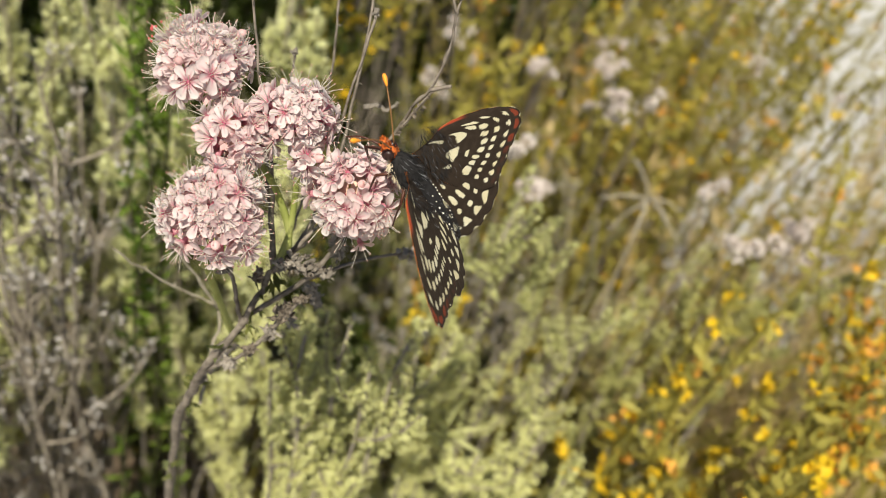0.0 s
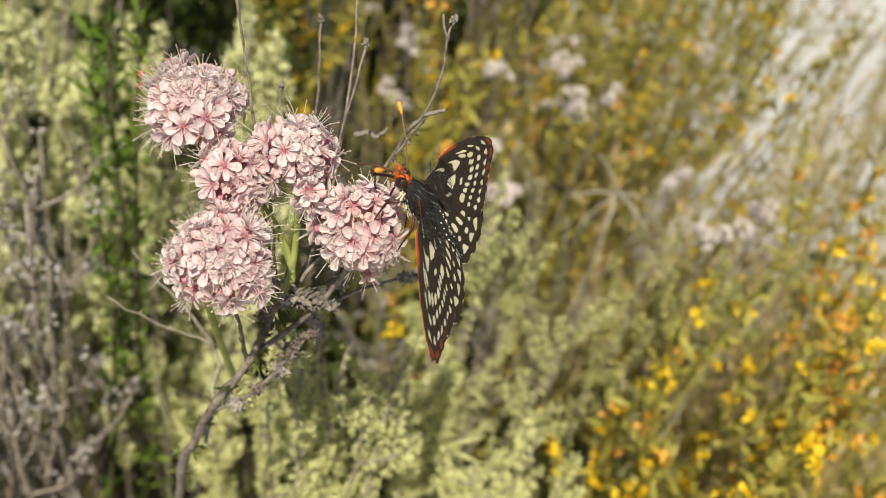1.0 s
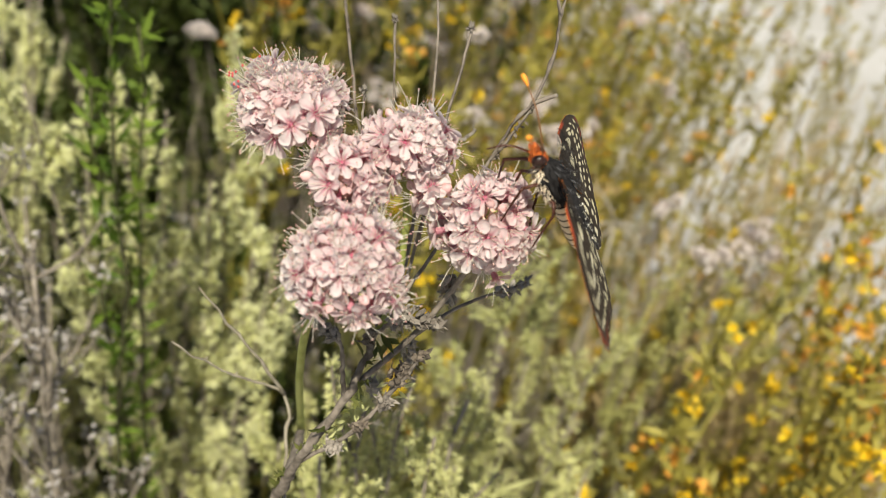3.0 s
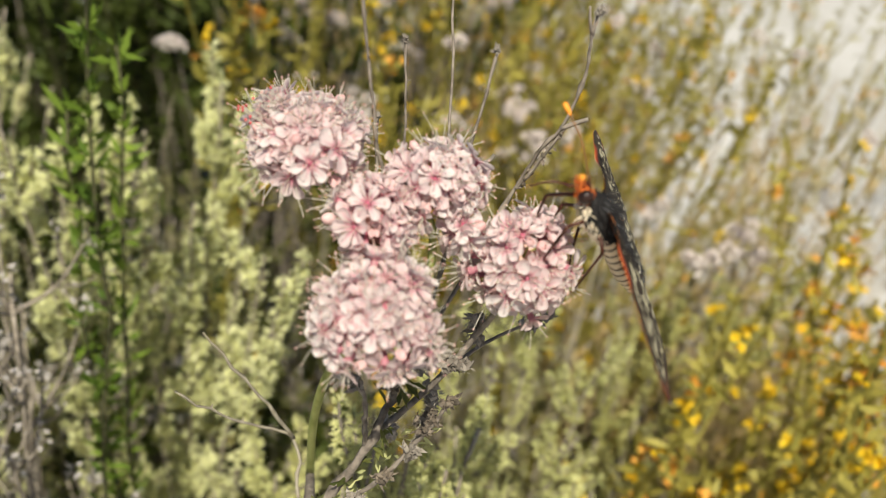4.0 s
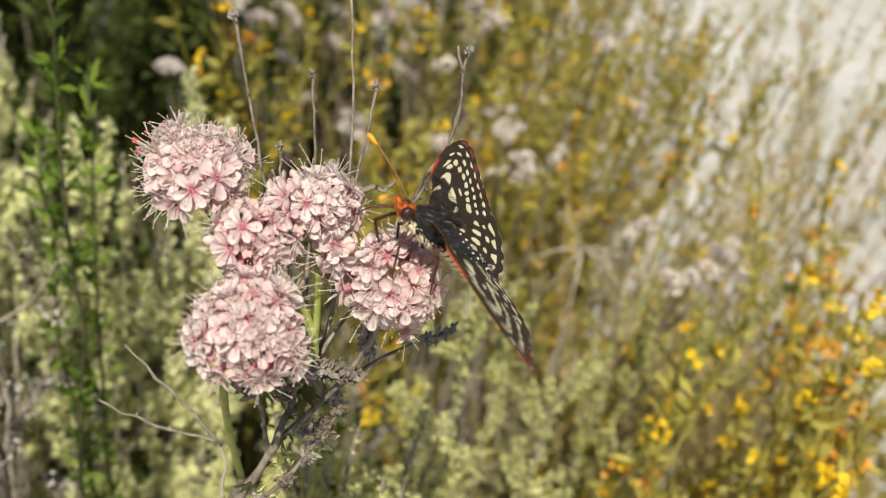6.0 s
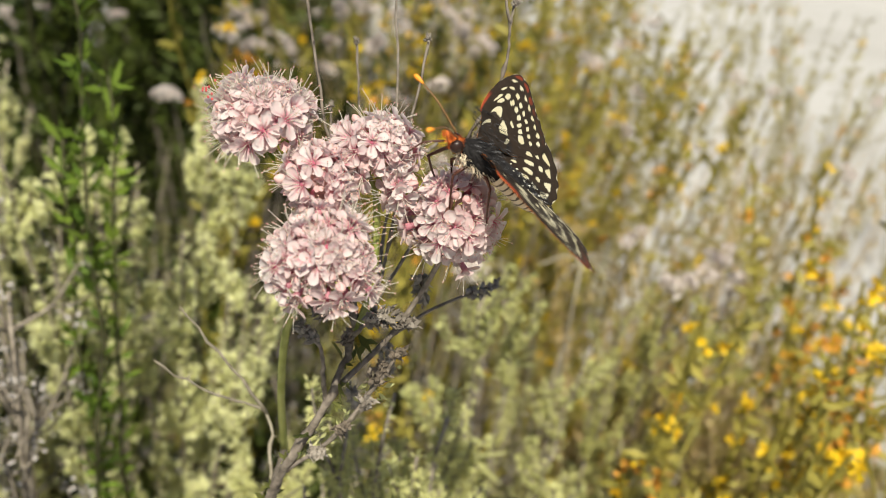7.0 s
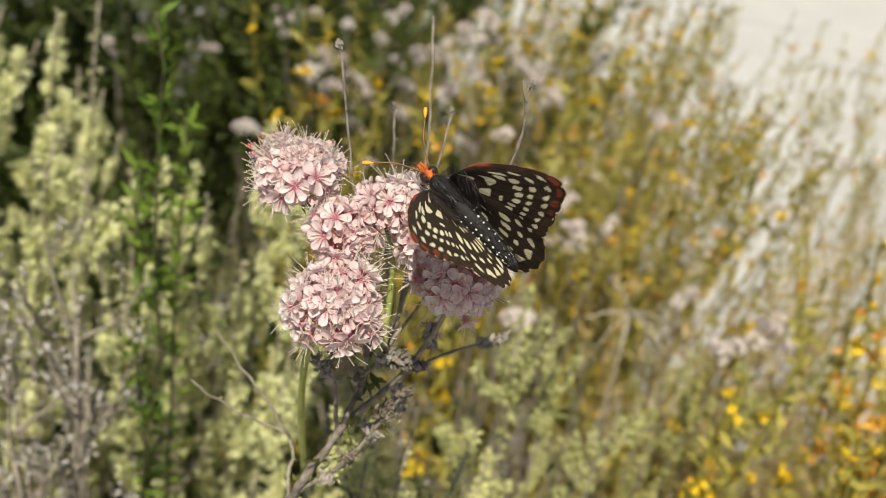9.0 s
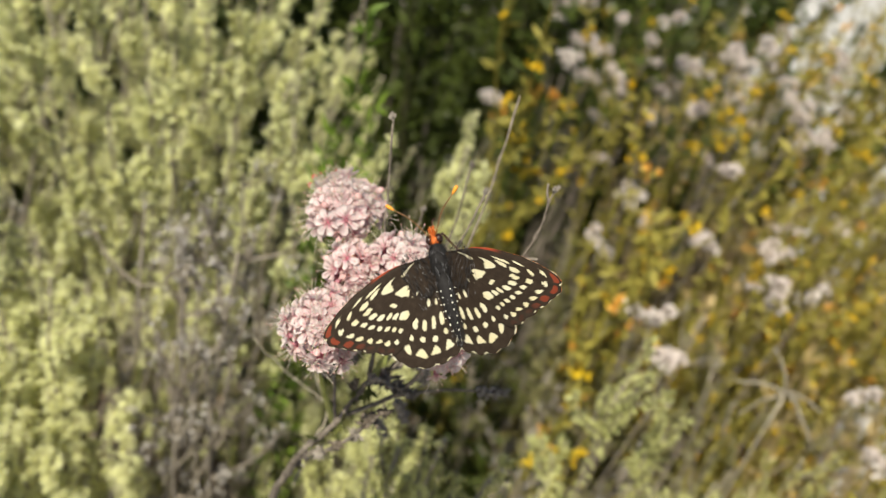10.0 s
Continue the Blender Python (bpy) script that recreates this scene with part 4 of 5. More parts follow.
# ---- the scrub round about ----
def branch_lines(rng, height, spread, stems, lean=(0, 0), steps=7):
    """Curved shoots that rise from one root."""
    out = []
    for k in range(stems):
        a = 2 * math.pi * (k + rng.random()) / stems
        r = spread * math.sqrt(rng.uniform(0.05, 1))
        h = height * rng.uniform(0.78, 1.0)
        tip = Vector((r * math.cos(a) + lean[0] * h, r * math.sin(a) + lean[1] * h, h))
        mid = Vector((tip.x * 0.35, tip.y * 0.35, h * 0.5)) + 0.03 * unit(rng)
        out.append(wobble(smooth_line([(0.01 * math.cos(a), 0.01 * math.sin(a), 0), mid, tip], steps), 0.003, rng))
    return out


def twigs_of(line, rng, count, length, start=0.45, rise=0.7):
    out = []
    for _ in range(count):
        i = rng.randrange(int(len(line) * start), len(line) - 1)
        d = (line[i + 1] - line[i]).normalized()
        w = (d * rise + unit(rng)).normalized()
        ln = length * rng.uniform(0.5, 1.2)
        out.append(smooth_line([line[i], line[i] + w * ln * 0.5, line[i] + (w + Vector((0, 0, 0.35))).normalized() * ln], 3))
    return out


def lines_to(tips, root, rng, sag=0.0):
    """Curved shoots from a root to given tips, all in metres from the plant's foot."""
    out = []
    for t in tips:
        t = Vector(t) - Vector((root[0], root[1], 0))
        mid = Vector((t.x * 0.25, t.y * 0.25, t.z * 0.5)) + 0.02 * unit(rng)
        high = Vector((t.x * 0.7, t.y * 0.7, t.z * (0.82 + sag)))
        out.append(wobble(smooth_line([(0.006 * rng.uniform(-1, 1), 0.006 * rng.uniform(-1, 1), 0), mid, high, t], 6), 0.0015, rng))
    return out


def sage_bush(seed, height, spread, stems, leaf, mat, label, density=6, tips=None, root=(0, 0), whorls=()):
    """Soft shrub: woody shoots clothed in small lobed leaves."""
    rng = random.Random(seed)
    plant = tagged(new("sagebrush"), label, "shrub", "sagebrush round the flower")
    lines = lines_to(tips, root, rng) if tips else branch_lines(rng, height, spread, stems)
    for line in lines:
        wood, leaves = Shape(), Shape()
        wood.tube(line, 0.0016, 0.0005, 4, 0)
        n = len(line)
        for i in range(int(n * 0.5), n - 1):
            # tufts shorten towards the tip, as on a flower spike
            size = leaf * (1.35 - 0.8 * i / n)
            leafy_line(leaves, line[i : i + 2], size * 0.6, density + 6, rng, 0, 0.8)
        for tw in twigs_of(line, rng, 14, 0.026, 0.40, 1.4):
            wood.tube(tw[::2], 0.0007, 0.0004, 3, 0, cap=False)
            leafy_line(leaves, tw, leaf * 0.52, density + 3, rng)
        stem = part("stem", wood, M_GREYWOOD, plant, "grey woody shoot")
        tagged(part("foliage", leaves, mat, stem, "soft lobed pale leaves"), kind="stuff")
    for w in whorls:
        s = Shape()
        c = Vector(w) - Vector((root[0], root[1], 0))
        for k in range(13):
            d = unit(rng) + Vector((0, 0, 0.25))
            s.leaf(c, d, unit(rng), rng.uniform(0.010, 0.020), 0.0016, 0, rng.uniform(0, 0.4))
        part("leaf_whorl", s, mat, plant, "star of narrow pale leaves")
    plant.location = (root[0], root[1], 0)
    return plant


def weed(seed, height, spread, stems, lean, flowers, label, tips=None, root=(0, 0)):
    """Broom-like weed: thin upright shoots with tiny leaves and pea flowers near the tips."""
    rng = random.Random(seed)
    plant = tagged(new("broom_weed"), label, "wildflower", "yellow-flowered weeds")
    leaves, yellow, orange = Shape(), Shape(), Shape()
    lines = lines_to(tips, root, rng) if tips else branch_lines(rng, height, spread, stems, lean)
    for line in lines:
        lush = rng.choice((0.4, 0.9, 1.6, 3.2)) + (0.6 if tips else 0)
        shoot = Shape()
        more = [line] + twigs_of(line, rng, 5, 0.11, 0.35, 1.6)
        for n, ln in enumerate(more):
            (shoot if n == 0 else leaves).tube(ln, 0.0016 if n == 0 else 0.0009, 0.0006, 4, 0, cap=False)
            top = ln[len(ln) // 3:]
            for i in range(len(top) - 1):
                for _ in range(4):
                    p = top[i].lerp(top[i + 1], rng.random())
                    leaves.blade(p, unit(rng) + Vector((0, 0, 0.5)), unit(rng), rng.uniform(0.006, 0.013), 0.0034)
                last = tips and n == 0 and i == len(top) - 2
                if rng.random() < flowers * lush or last:
                    p = top[i].lerp(top[i + 1], 1.0 if last else rng.random())
                    heap = yellow if rng.random() < 0.7 else orange
                    for _ in range(rng.randint(1, 4) + (1 if last else 0)):
                        c = p + 0.004 * unit(rng)
                        for _ in range(4):
                            w = unit(rng) + Vector((0, 0, 0.4))
                            heap.leaf(c, w, unit(rng), rng.uniform(0.0030, 0.0048), 0.0034, 0, 0.3)
        part("shoot", shoot, M_WEED, plant, "thin olive green shoot")
    tagged(part("foliage", leaves, M_WEED, plant, "tiny olive leaves"), kind="stuff")
    tagged(part("yellow_bloom", yellow, M_YELLOW, plant, "bright yellow pea flowers"), kind="stuff")
    tagged(part("orange_bloom", orange, M_ORANGE, plant, "orange ageing pea flowers"), kind="stuff")
    plant.location = (root[0], root[1], 0)
    return plant


def green_shrub(seed, height, spread, stems, leaf, mat, label, count=5, twigs=6, tips=None, root=(0, 0), stout=0.003):
    """Upright shoots with narrow leaves set close along them."""
    rng = random.Random(seed)
    plant = tagged(new("green_shrub"), label, "shrub", "green shrubs behind")
    for line in lines_to(tips, root, rng) if tips else branch_lines(rng, height, spread, stems, steps=9):
        wood, leaves = Shape(), Shape()
        wood.tube(line, stout, stout * 0.3, 5, 0)
        for i in range(len(line) // 4, len(line) - 1):
            for _ in range(count):
                p = line[i].lerp(line[i + 1], rng.random())
                leaves.blade(p, unit(rng) + Vector((0, 0, 0.9)), unit(rng), leaf * rng.uniform(0.6, 1.2), leaf * 0.24)
        for tw in twigs_of(line, rng, twigs, 0.09, 0.3, 1.2):
            wood.tube(tw, 0.0011, 0.0005, 3, 0, cap=False)
            for i in range(len(tw) - 1):
                for _ in range(count):
                    p = tw[i].lerp(tw[i + 1], rng.random())
                    leaves.blade(p, unit(rng) + Vector((0, 0, 0.7)), unit(rng), leaf * rng.uniform(0.6, 1.1), leaf * 0.24)
        stem = part("stem", wood, M_GREENBARK, plant)
        tagged(part("foliage", leaves, mat, stem, "narrow green leaves"), kind="stuff")
    return plant


def dry_bush(seed, height, spread, stems, label, tips=None, root=(0, 0)):
    """Dead grey twigs that end in small clusters of dried flowers."""
    rng = random.Random(seed)
    plant = tagged(new("dead_bush"), label, "dead shrub", "dead twigs")
    for line in lines_to(tips, root, rng) if tips else branch_lines(rng, height, spread, stems):
        wood, bracts = Shape(), Shape()
        wood.tube(line, 0.0022, 0.0006, 5, 0)
        ends = [line]
        for tw in twigs_of(line, rng, 8, 0.040, 0.45, 1.1):
            wood.tube(tw, 0.0008, 0.0004, 4, 0, cap=False)
            ends.append(tw)
            for small in twigs_of(tw, rng, 3, 0.014, 0.3, 0.9):
                wood.tube(small, 0.0004, 0.0003, 3, 0, cap=False)
                ends.append(small)
        for tw in ends:
            for _ in range(6):
                p = tw[-1] + 0.0024 * unit(rng)
                bracts.leaf(p, unit(rng), unit(rng), rng.uniform(0.0016, 0.0034), 0.0015, 0, 0.3)
        stem = part("dead_branch", wood, M_GREYWOOD, plant, "bare grey branch")
        tagged(part("bract_litter", bracts, M_GREYBRACT, stem, "papery grey bracts"), kind="stuff")
    plant.location = (root[0], root[1], 0)
    return plant


def far_buckwheat(seed, label, tips=None, root=(0, 0), height=0.5, spread=0.1, heads=6):
    """Neighbours of the flowering plant: heads of many small pale tepals on thin stalks."""
    rng = random.Random(seed)
    plant = tagged(new("distant_buckwheat"), label, "flower", "pale flower heads behind")
    lines = lines_to(tips, root, rng) if tips else branch_lines(rng, height, spread, heads)
    for line in lines:
        stalk = Shape()
        stalk.tube(line, 0.0012, 0.0007, 4, 0, cap=False)
        stalk = part("stalk", stalk, M_STALK, plant, "thin brown stalk")
        s = Shape()
        for k in range(rng.randint(2, 5)):
            c = line[-1] + (Vector((rng.uniform(-0.009, 0.009), rng.uniform(-0.009, 0.009), rng.uniform(-0.006, 0.007))) if k else Vector())
            r = rng.uniform(0.0018, 0.0036)
            for _ in range(45):
                n = unit(rng)
                n.z = abs(n.z) * 0.9 if rng.random() < 0.7 else n.z
                s.leaf(c + n * r * rng.uniform(0.6, 1), n + 0.6 * unit(rng), unit(rng), 0.0030, 0.0025, 0, 0.2)
        part("flower_head", s, M_FARFLOWER, stalk, "pale pink-white flower head")
    plant.location = (root[0], root[1], 0)
    return plant


def straw_tuft(seed, height, spread, blades, label):
    rng = random.Random(seed)
    plant = tagged(new("dry_grass"), label, "grass", "dry grass tufts")
    for line in branch_lines(rng, height, spread, blades, steps=4):
        s = Shape()
        s.tube(line, 0.0011, 0.0004, 3, 0, cap=False)
        for i in range(len(line) // 2, len(line) - 1):
            for _ in range(3):
                s.leaf(line[i], unit(rng) + Vector((0, 0, 1.2)), unit(rng), rng.uniform(0.008, 0.018), 0.003, 0, 0.2)
        part("blade", s, M_STRAW, plant)
    return plant


def bare_fork(seed, centre, spokes, reach, label):
    """A pale dead stalk that ends in a star of bare spokes."""
    rng = random.Random(seed)
    c = Vector(centre)
    plant = tagged(new("bare_stalk"), label, "dead stalk")
    plant.location = (c.x, c.y + 0.02, 0)
    s = Shape()
    top = Vector((0, -0.02, c.z))
    s.tube(smooth_line([(0, 0, 0), (0.01, 0, c.z * 0.5), top], 6), 0.0014, 0.0009, 5, 0)
    part("stalk", s, M_PALETWIG, plant)
    for d in spokes:
        s = Shape()
        d = Vector(d).normalized()
        s.tube(wobble(smooth_line([top, top + d * reach * 0.5, top + (d + Vector((0, 0, -0.15))) * reach * rng.uniform(0.8, 1.2)], 3), 0.0006, rng), 0.0008, 0.0005, 5, 0)
        part("spoke", s, M_PALETWIG, plant)
    return plant


def strew(kinds, spots, rng, turn=True):
    """Sets out plants: the first of each kind where it was built, the rest as copies."""
    used = set()
    for k, (x, y, z, size) in enumerate(spots):
        src = kinds[k % len(kinds)]
        m = Matrix.Translation((x, y, z)) @ Matrix.Rotation(rng.uniform(0, 6.28) if turn else 0.0, 4, "Z") @ Matrix.Scale(size, 4)
        if src not in used:
            used.add(src)
            src.matrix_basis = m
        else:
            ob = copy_thing(src, m)
            ob.matrix_basis = m


def scatter(rng, count, x0, x1, y0, y1, size0, size1, gap=0.0):
    """Places over a stretch of ground, kept apart."""
    out, tries = [], 0
    while len(out) < count and tries < count * 40:
        tries += 1
        x, y = rng.uniform(x0, x1), rng.uniform(y0, y1)
        if all((x - a) ** 2 + (y - b) ** 2 > gap * gap for a, b, _, _ in out):
            out.append((x, y, 0.0, rng.uniform(size0, size1)))
    return out


def scrub():
    rng = random.Random(11)
    pale = "pale green sagebrush with soft lobed leaves"
    # sage close under and beside the flower
    sage_bush(101, 0, 0, 0, 0.0066, M_PALESAGE, pale, 8, [(0.0516, 0.2568, 0.556), (0.074, 0.285, 0.522), (0.100, 0.270, 0.520), (0.040, 0.262, 0.500), (0.088, 0.250, 0.490)], (0.07, 0.28), [(0.0755, 0.2865, 0.500), (0.060, 0.262, 0.470)])
    sage_bush(102, 0, 0, 0, 0.0066, M_PALESAGE, pale, 8, [(0.0307, 0.2019, 0.533), (0.060, 0.199, 0.497), (0.082, 0.212, 0.500), (0.095, 0.205, 0.486), (0.045, 0.215, 0.490), (0.015, 0.222, 0.480)], (0.06, 0.24), [(0.048, 0.200, 0.500)])
    sage_bush(103, 0, 0, 0, 0.0058, M_PALESAGE, "small-leaved pale green shoots beside the flower stem", 7, [(0.012, 0.163, 0.577), (0.003, 0.158, 0.570), (0.021, 0.162, 0.560), (0.027, 0.168, 0.566), (-0.006, 0.166, 0.545), (0.012, 0.172, 0.545), (0.0, 0.18, 0.53), (0.028, 0.18, 0.54)], (0.01, 0.19))
    sage_bush(104, 0, 0, 0, 0.0084, M_SUNLITSAGE, pale, 8, [(-0.108, 0.266, 0.590), (-0.101, 0.277, 0.560), (-0.074, 0.300, 0.572), (-0.037, 0.308, 0.580), (-0.055, 0.290, 0.552), (-0.030, 0.270, 0.545), (-0.085, 0.285, 0.575), (-0.05, 0.32, 0.585), (-0.02, 0.25, 0.55)], (-0.07, 0.31))
    sage_bush(105, 0, 0, 0, 0.0098, M_SUNLITSAGE, pale, 8, [(-0.220, 0.272, 0.600), (-0.190, 0.292, 0.612), (-0.163, 0.318, 0.620), (-0.200, 0.330, 0.630), (-0.250, 0.300, 0.620), (-0.150, 0.350, 0.625), (-0.130, 0.300, 0.590), (-0.175, 0.26, 0.58), (-0.24, 0.25, 0.59), (-0.28, 0.28, 0.61)], (-0.19, 0.33))
    sage_bush(106, 0, 0, 0, 0.0090, M_SUNLITSAGE, pale, 8, [(-0.150, 0.185, 0.530), (-0.170, 0.165, 0.515), (-0.155, 0.150, 0.490), (-0.19, 0.19, 0.54), (-0.20, 0.17, 0.50), (-0.18, 0.21, 0.52), (-0.17, 0.200, 0.450), (-0.205, 0.220, 0.440), (-0.15, 0.170, 0.450), (-0.19, 0.180, 0.420), (-0.135, 0.170, 0.425)], (-0.15, 0.21))
    sage_bush(107, 0, 0, 0, 0.0070, M_SAGE, pale, 8, [(0.205, 0.325, 0.520), (0.175, 0.320, 0.508), (0.150, 0.318, 0.498), (0.125, 0.315, 0.492), (0.19, 0.345, 0.500), (0.14, 0.335, 0.505)], (0.16, 0.35))
    sage_bush(109, 0, 0, 0, 0.0084, M_SUNLITSAGE, pale, 8, [(-0.172, 0.200, 0.485), (-0.130, 0.200, 0.472), (-0.155, 0.190, 0.470), (-0.150, 0.205, 0.490), (-0.180, 0.215, 0.470), (-0.140, 0.180, 0.440), (-0.165, 0.185, 0.430), (-0.115, 0.195, 0.450), (-0.19, 0.20, 0.50)], (-0.15, 0.22))
    sage_bush(108, 0, 0, 0, 0.0070, M_PALESAGE, "low pale green sagebrush under the flower", 8, [(-0.02, 0.215, 0.500), (0.0, 0.230, 0.490), (0.02, 0.235, 0.480), (-0.035, 0.220, 0.465), (0.035, 0.240, 0.460), (-0.01, 0.250, 0.470), (0.05, 0.250, 0.440), (-0.05, 0.240, 0.450), (0.01, 0.205, 0.500)], (0.0, 0.27))
    sages = [sage_bush(110 + k, 0.58, 0.12, 9, 0.0105, M_SUNLITSAGE, pale, 5) for k in range(2)]
    strew(sages, [(-0.32, 0.40, 0, 1.08), (-0.40, 0.28, 0, 1.06), (-0.26, 0.52, 0, 0.92), (-0.48, 0.42, 0, 1.06), (-0.22, 0.43, 0, 1.10), (-0.36, 0.10, 0, 0.95), (-0.30, 0.31, 0, 1.04), (-0.36, 0.52, 0, 1.12), (-0.54, 0.54, 0, 1.12), (-0.44, 0.62, 0, 1.10), (-0.19, 0.36, 0, 1.02)], rng)
    # filler sage coloured as if shaded, to set off the bright plumes
    shady = [sage_bush(112 + k, 0.58, 0.12, 9, 0.0072, M_SHADESAGE, "sagebrush with soft lobed leaves, darkened as if in shade", 6) for k in range(2)]
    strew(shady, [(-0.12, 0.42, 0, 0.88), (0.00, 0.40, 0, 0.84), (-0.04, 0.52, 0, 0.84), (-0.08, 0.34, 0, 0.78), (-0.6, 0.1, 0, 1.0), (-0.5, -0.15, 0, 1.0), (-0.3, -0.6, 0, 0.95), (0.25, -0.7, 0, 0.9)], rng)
    greys = [sage_bush(120 + k, 0.52, 0.12, 9, 0.008, M_GREYSAGE, "grey-green sagebrush with feathery leaves", 5) for k in range(2)]
    strew(greys, [(0.14, 0.44, 0, 0.93), (0.08, 0.50, 0, 0.96), (-0.14, 0.56, 0, 0.90), (0.10, 0.34, 0, 0.90), (-0.46, 0.30, 0, 1.1), (-0.56, 0.42, 0, 1.1), (0.6, -0.5, 0, 0.9)], rng)
    dead = [dry_bush(140 + k, 0.57, 0.10, 9, "dead grey shrub of bare twigs") for k in range(2)]
    strew(dead, [(-0.22, 0.27, 0, 0.84), (-0.15, 0.29, 0, 0.98), (-0.30, 0.26, 0, 0.9), (0.05, 0.40, 0, 0.86)], rng)
    dry_bush(139, 0, 0, 0, "dead grey shrub with small dried flower clusters", [(-0.084, 0.203, 0.566), (-0.095, 0.231, 0.559), (-0.112, 0.212, 0.545), (-0.122, 0.240, 0.540), (-0.100, 0.197, 0.520), (-0.140, 0.250, 0.530)], (-0.10, 0.23))
    tall = green_shrub(150, 0, 0, 0, 0.0095, M_GREEN, "fresh green leafy shoot among the sage", 13, 0, [(-0.074, 0.243, 0.652), (-0.082, 0.25, 0.60), (-0.068, 0.25, 0.62)], (-0.075, 0.243), 0.0014)
    tall.location = (-0.075, 0.243, 0)
    bare_fork(170, (0.1268, 0.3699, 0.512), [(-0.4, 0.1, 0.6), (-0.5, -0.3, -0.5), (0.8, -0.3, -0.5), (0.9, 0.1, -0.05), (0.2, -0.6, 0.2), (-0.8, -0.2, 0.0)], 0.024, "pale dead stalk that forks into bare spokes")
    # yellow weeds to one side
    olive = "olive green weed with yellow and orange pea flowers"
    weed(155, 0, 0, 0, (0, 0), 0.26, olive, [(0.189, 0.227, 0.503), (0.148, 0.281, 0.479), (0.152, 0.287, 0.470), (0.17, 0.26, 0.46), (0.205, 0.25, 0.49), (0.215, 0.28, 0.50), (0.19, 0.29, 0.48), (0.125, 0.265, 0.465), (0.16, 0.24, 0.45), (0.225, 0.23, 0.48), (0.14, 0.23, 0.44)], (0.18, 0.28))
    weed(156, 0, 0, 0, (0, 0), 0.24, olive, [(0.305, 0.397, 0.450), (0.28, 0.33, 0.48), (0.25, 0.31, 0.50), (0.33, 0.35, 0.50), (0.27, 0.38, 0.50), (0.24, 0.35, 0.49), (0.31, 0.30, 0.46)], (0.29, 0.36))
    weed(157, 0, 0, 0, (0, 0), 0.12, "slender weed with small yellow pea flowers", [(-0.058, 0.433, 0.582), (-0.077, 0.4536, 0.560), (-0.05, 0.46, 0.57)], (-0.06, 0.46))
    weed(158, 0, 0, 0, (0, 0), 0.12, "slender weed with small yellow pea flowers", [(0.0335, 0.345, 0.528), (0.05, 0.42, 0.55), (0.02, 0.44, 0.56)], (0.04, 0.40))
    weeds = [weed(160 + k, 0.60, 0.14, 13, (0.045, 0.0), 0.22, olive) for k in range(4)]
    strew(weeds, [(0.18, 0.50, 0, 0.90), (0.22, 0.62, 0, 0.94), (0.15, 0.62, 0, 0.96), (0.22, 0.74, 0, 0.98), (0.25, 0.92, 0, 0.97), (0.18, 0.86, 0, 1.02), (0.06, 0.60, 0, 0.98), (0.02, 0.72, 0, 1.02), (0.16, 0.74, 0, 1.0), (0.10, 0.9, 0, 1.05), (0.24, 1.0, 0, 1.05), (0.12, 1.1, 0, 1.05)], rng, False)
    thin = [weed(165 + k, 0.62, 0.16, 5, (0.07, 0.0), 0.16, "sparse thin weed with a few yellow flowers") for k in range(3)]
    strew(thin, [(0.42, 0.80, 0, 1.0), (0.56, 0.84, 0, 1.0), (0.50, 0.46, 0, 0.86), (0.36, 1.02, 0, 1.05), (0.66, 1.05, 0, 1.05), (0.9, 0.7, 0, 1.0), (0.8, 0.2, 0, 1.0), (0.6, -0.1, 0, 0.95), (0.4, -0.6, 0, 0.95), (-0.2, -0.8, 0, 1.0), (1.1, 1.3, 0, 1.1), (0.25, 1.15, 0, 1.08)], rng, False)
    strew([straw_tuft(180, 0.54, 0.10, 22, "tuft of straw-coloured dry grass")], [(0.27, 0.42, 0, 0.92), (0.15, 0.62, 0, 1.0), (0.06, 0.70, 0, 1.05), (0.03, 0.80, 0, 1.1), (0.12, 0.80, 0, 1.1), (0.18, 0.92, 0, 1.15), (0.22, 0.55, 0, 0.98), (0.30, 0.66, 0, 1.0), (0.33, 0.50, 0, 0.92), (0.42, 0.62, 0, 0.98), (0.37, 0.42, 0, 0.84), (0.48, 0.74, 0, 1.0), (0.25, 0.36, 0, 0.80), (0.31, 0.43, 0, 0.86), (0.22, 0.43, 0, 0.85)], rng)
    blush = "buckwheat with pale pink flower heads, out in the scrub"
    far_buckwheat(190, blush, [(0.056, 0.371, 0.518), (0.047, 0.378, 0.510), (0.064, 0.366, 0.503), (0.075, 0.375, 0.498)], (0.06, 0.38))
    far_buckwheat(191, blush, [(0.198, 0.377, 0.503), (0.165, 0.409, 0.502), (0.181, 0.369, 0.496), (0.212, 0.385, 0.505), (0.225, 0.39, 0.49)], (0.19, 0.40))
    far_buckwheat(192, blush, [(0.125, 0.506, 0.486), (0.120, 0.492, 0.500), (0.140, 0.500, 0.505), (0.110, 0.510, 0.515)], (0.12, 0.50))
    far_buckwheat(193, blush, [(0.060, 0.664, 0.588), (0.075, 0.670, 0.580), (0.050, 0.650, 0.560), (0.055, 0.655, 0.603), (0.065, 0.660, 0.545), (0.09, 0.66, 0.57), (0.10, 0.67, 0.555)], (0.06, 0.67))
    far_buckwheat(194, blush, [(-0.009, 0.657, 0.544), (-0.020, 0.660, 0.560), (0.0, 0.650, 0.572), (-0.06, 0.67, 0.58)], (-0.01, 0.66))
    far_buckwheat(189, blush, [(-0.06 + 0.05 * rng.uniform(-1, 1), 0.65 + 0.03 * rng.uniform(-1, 1), 0.555 + 0.035 * rng.uniform(-1, 1)) for _ in range(12)], (-0.06, 0.66))
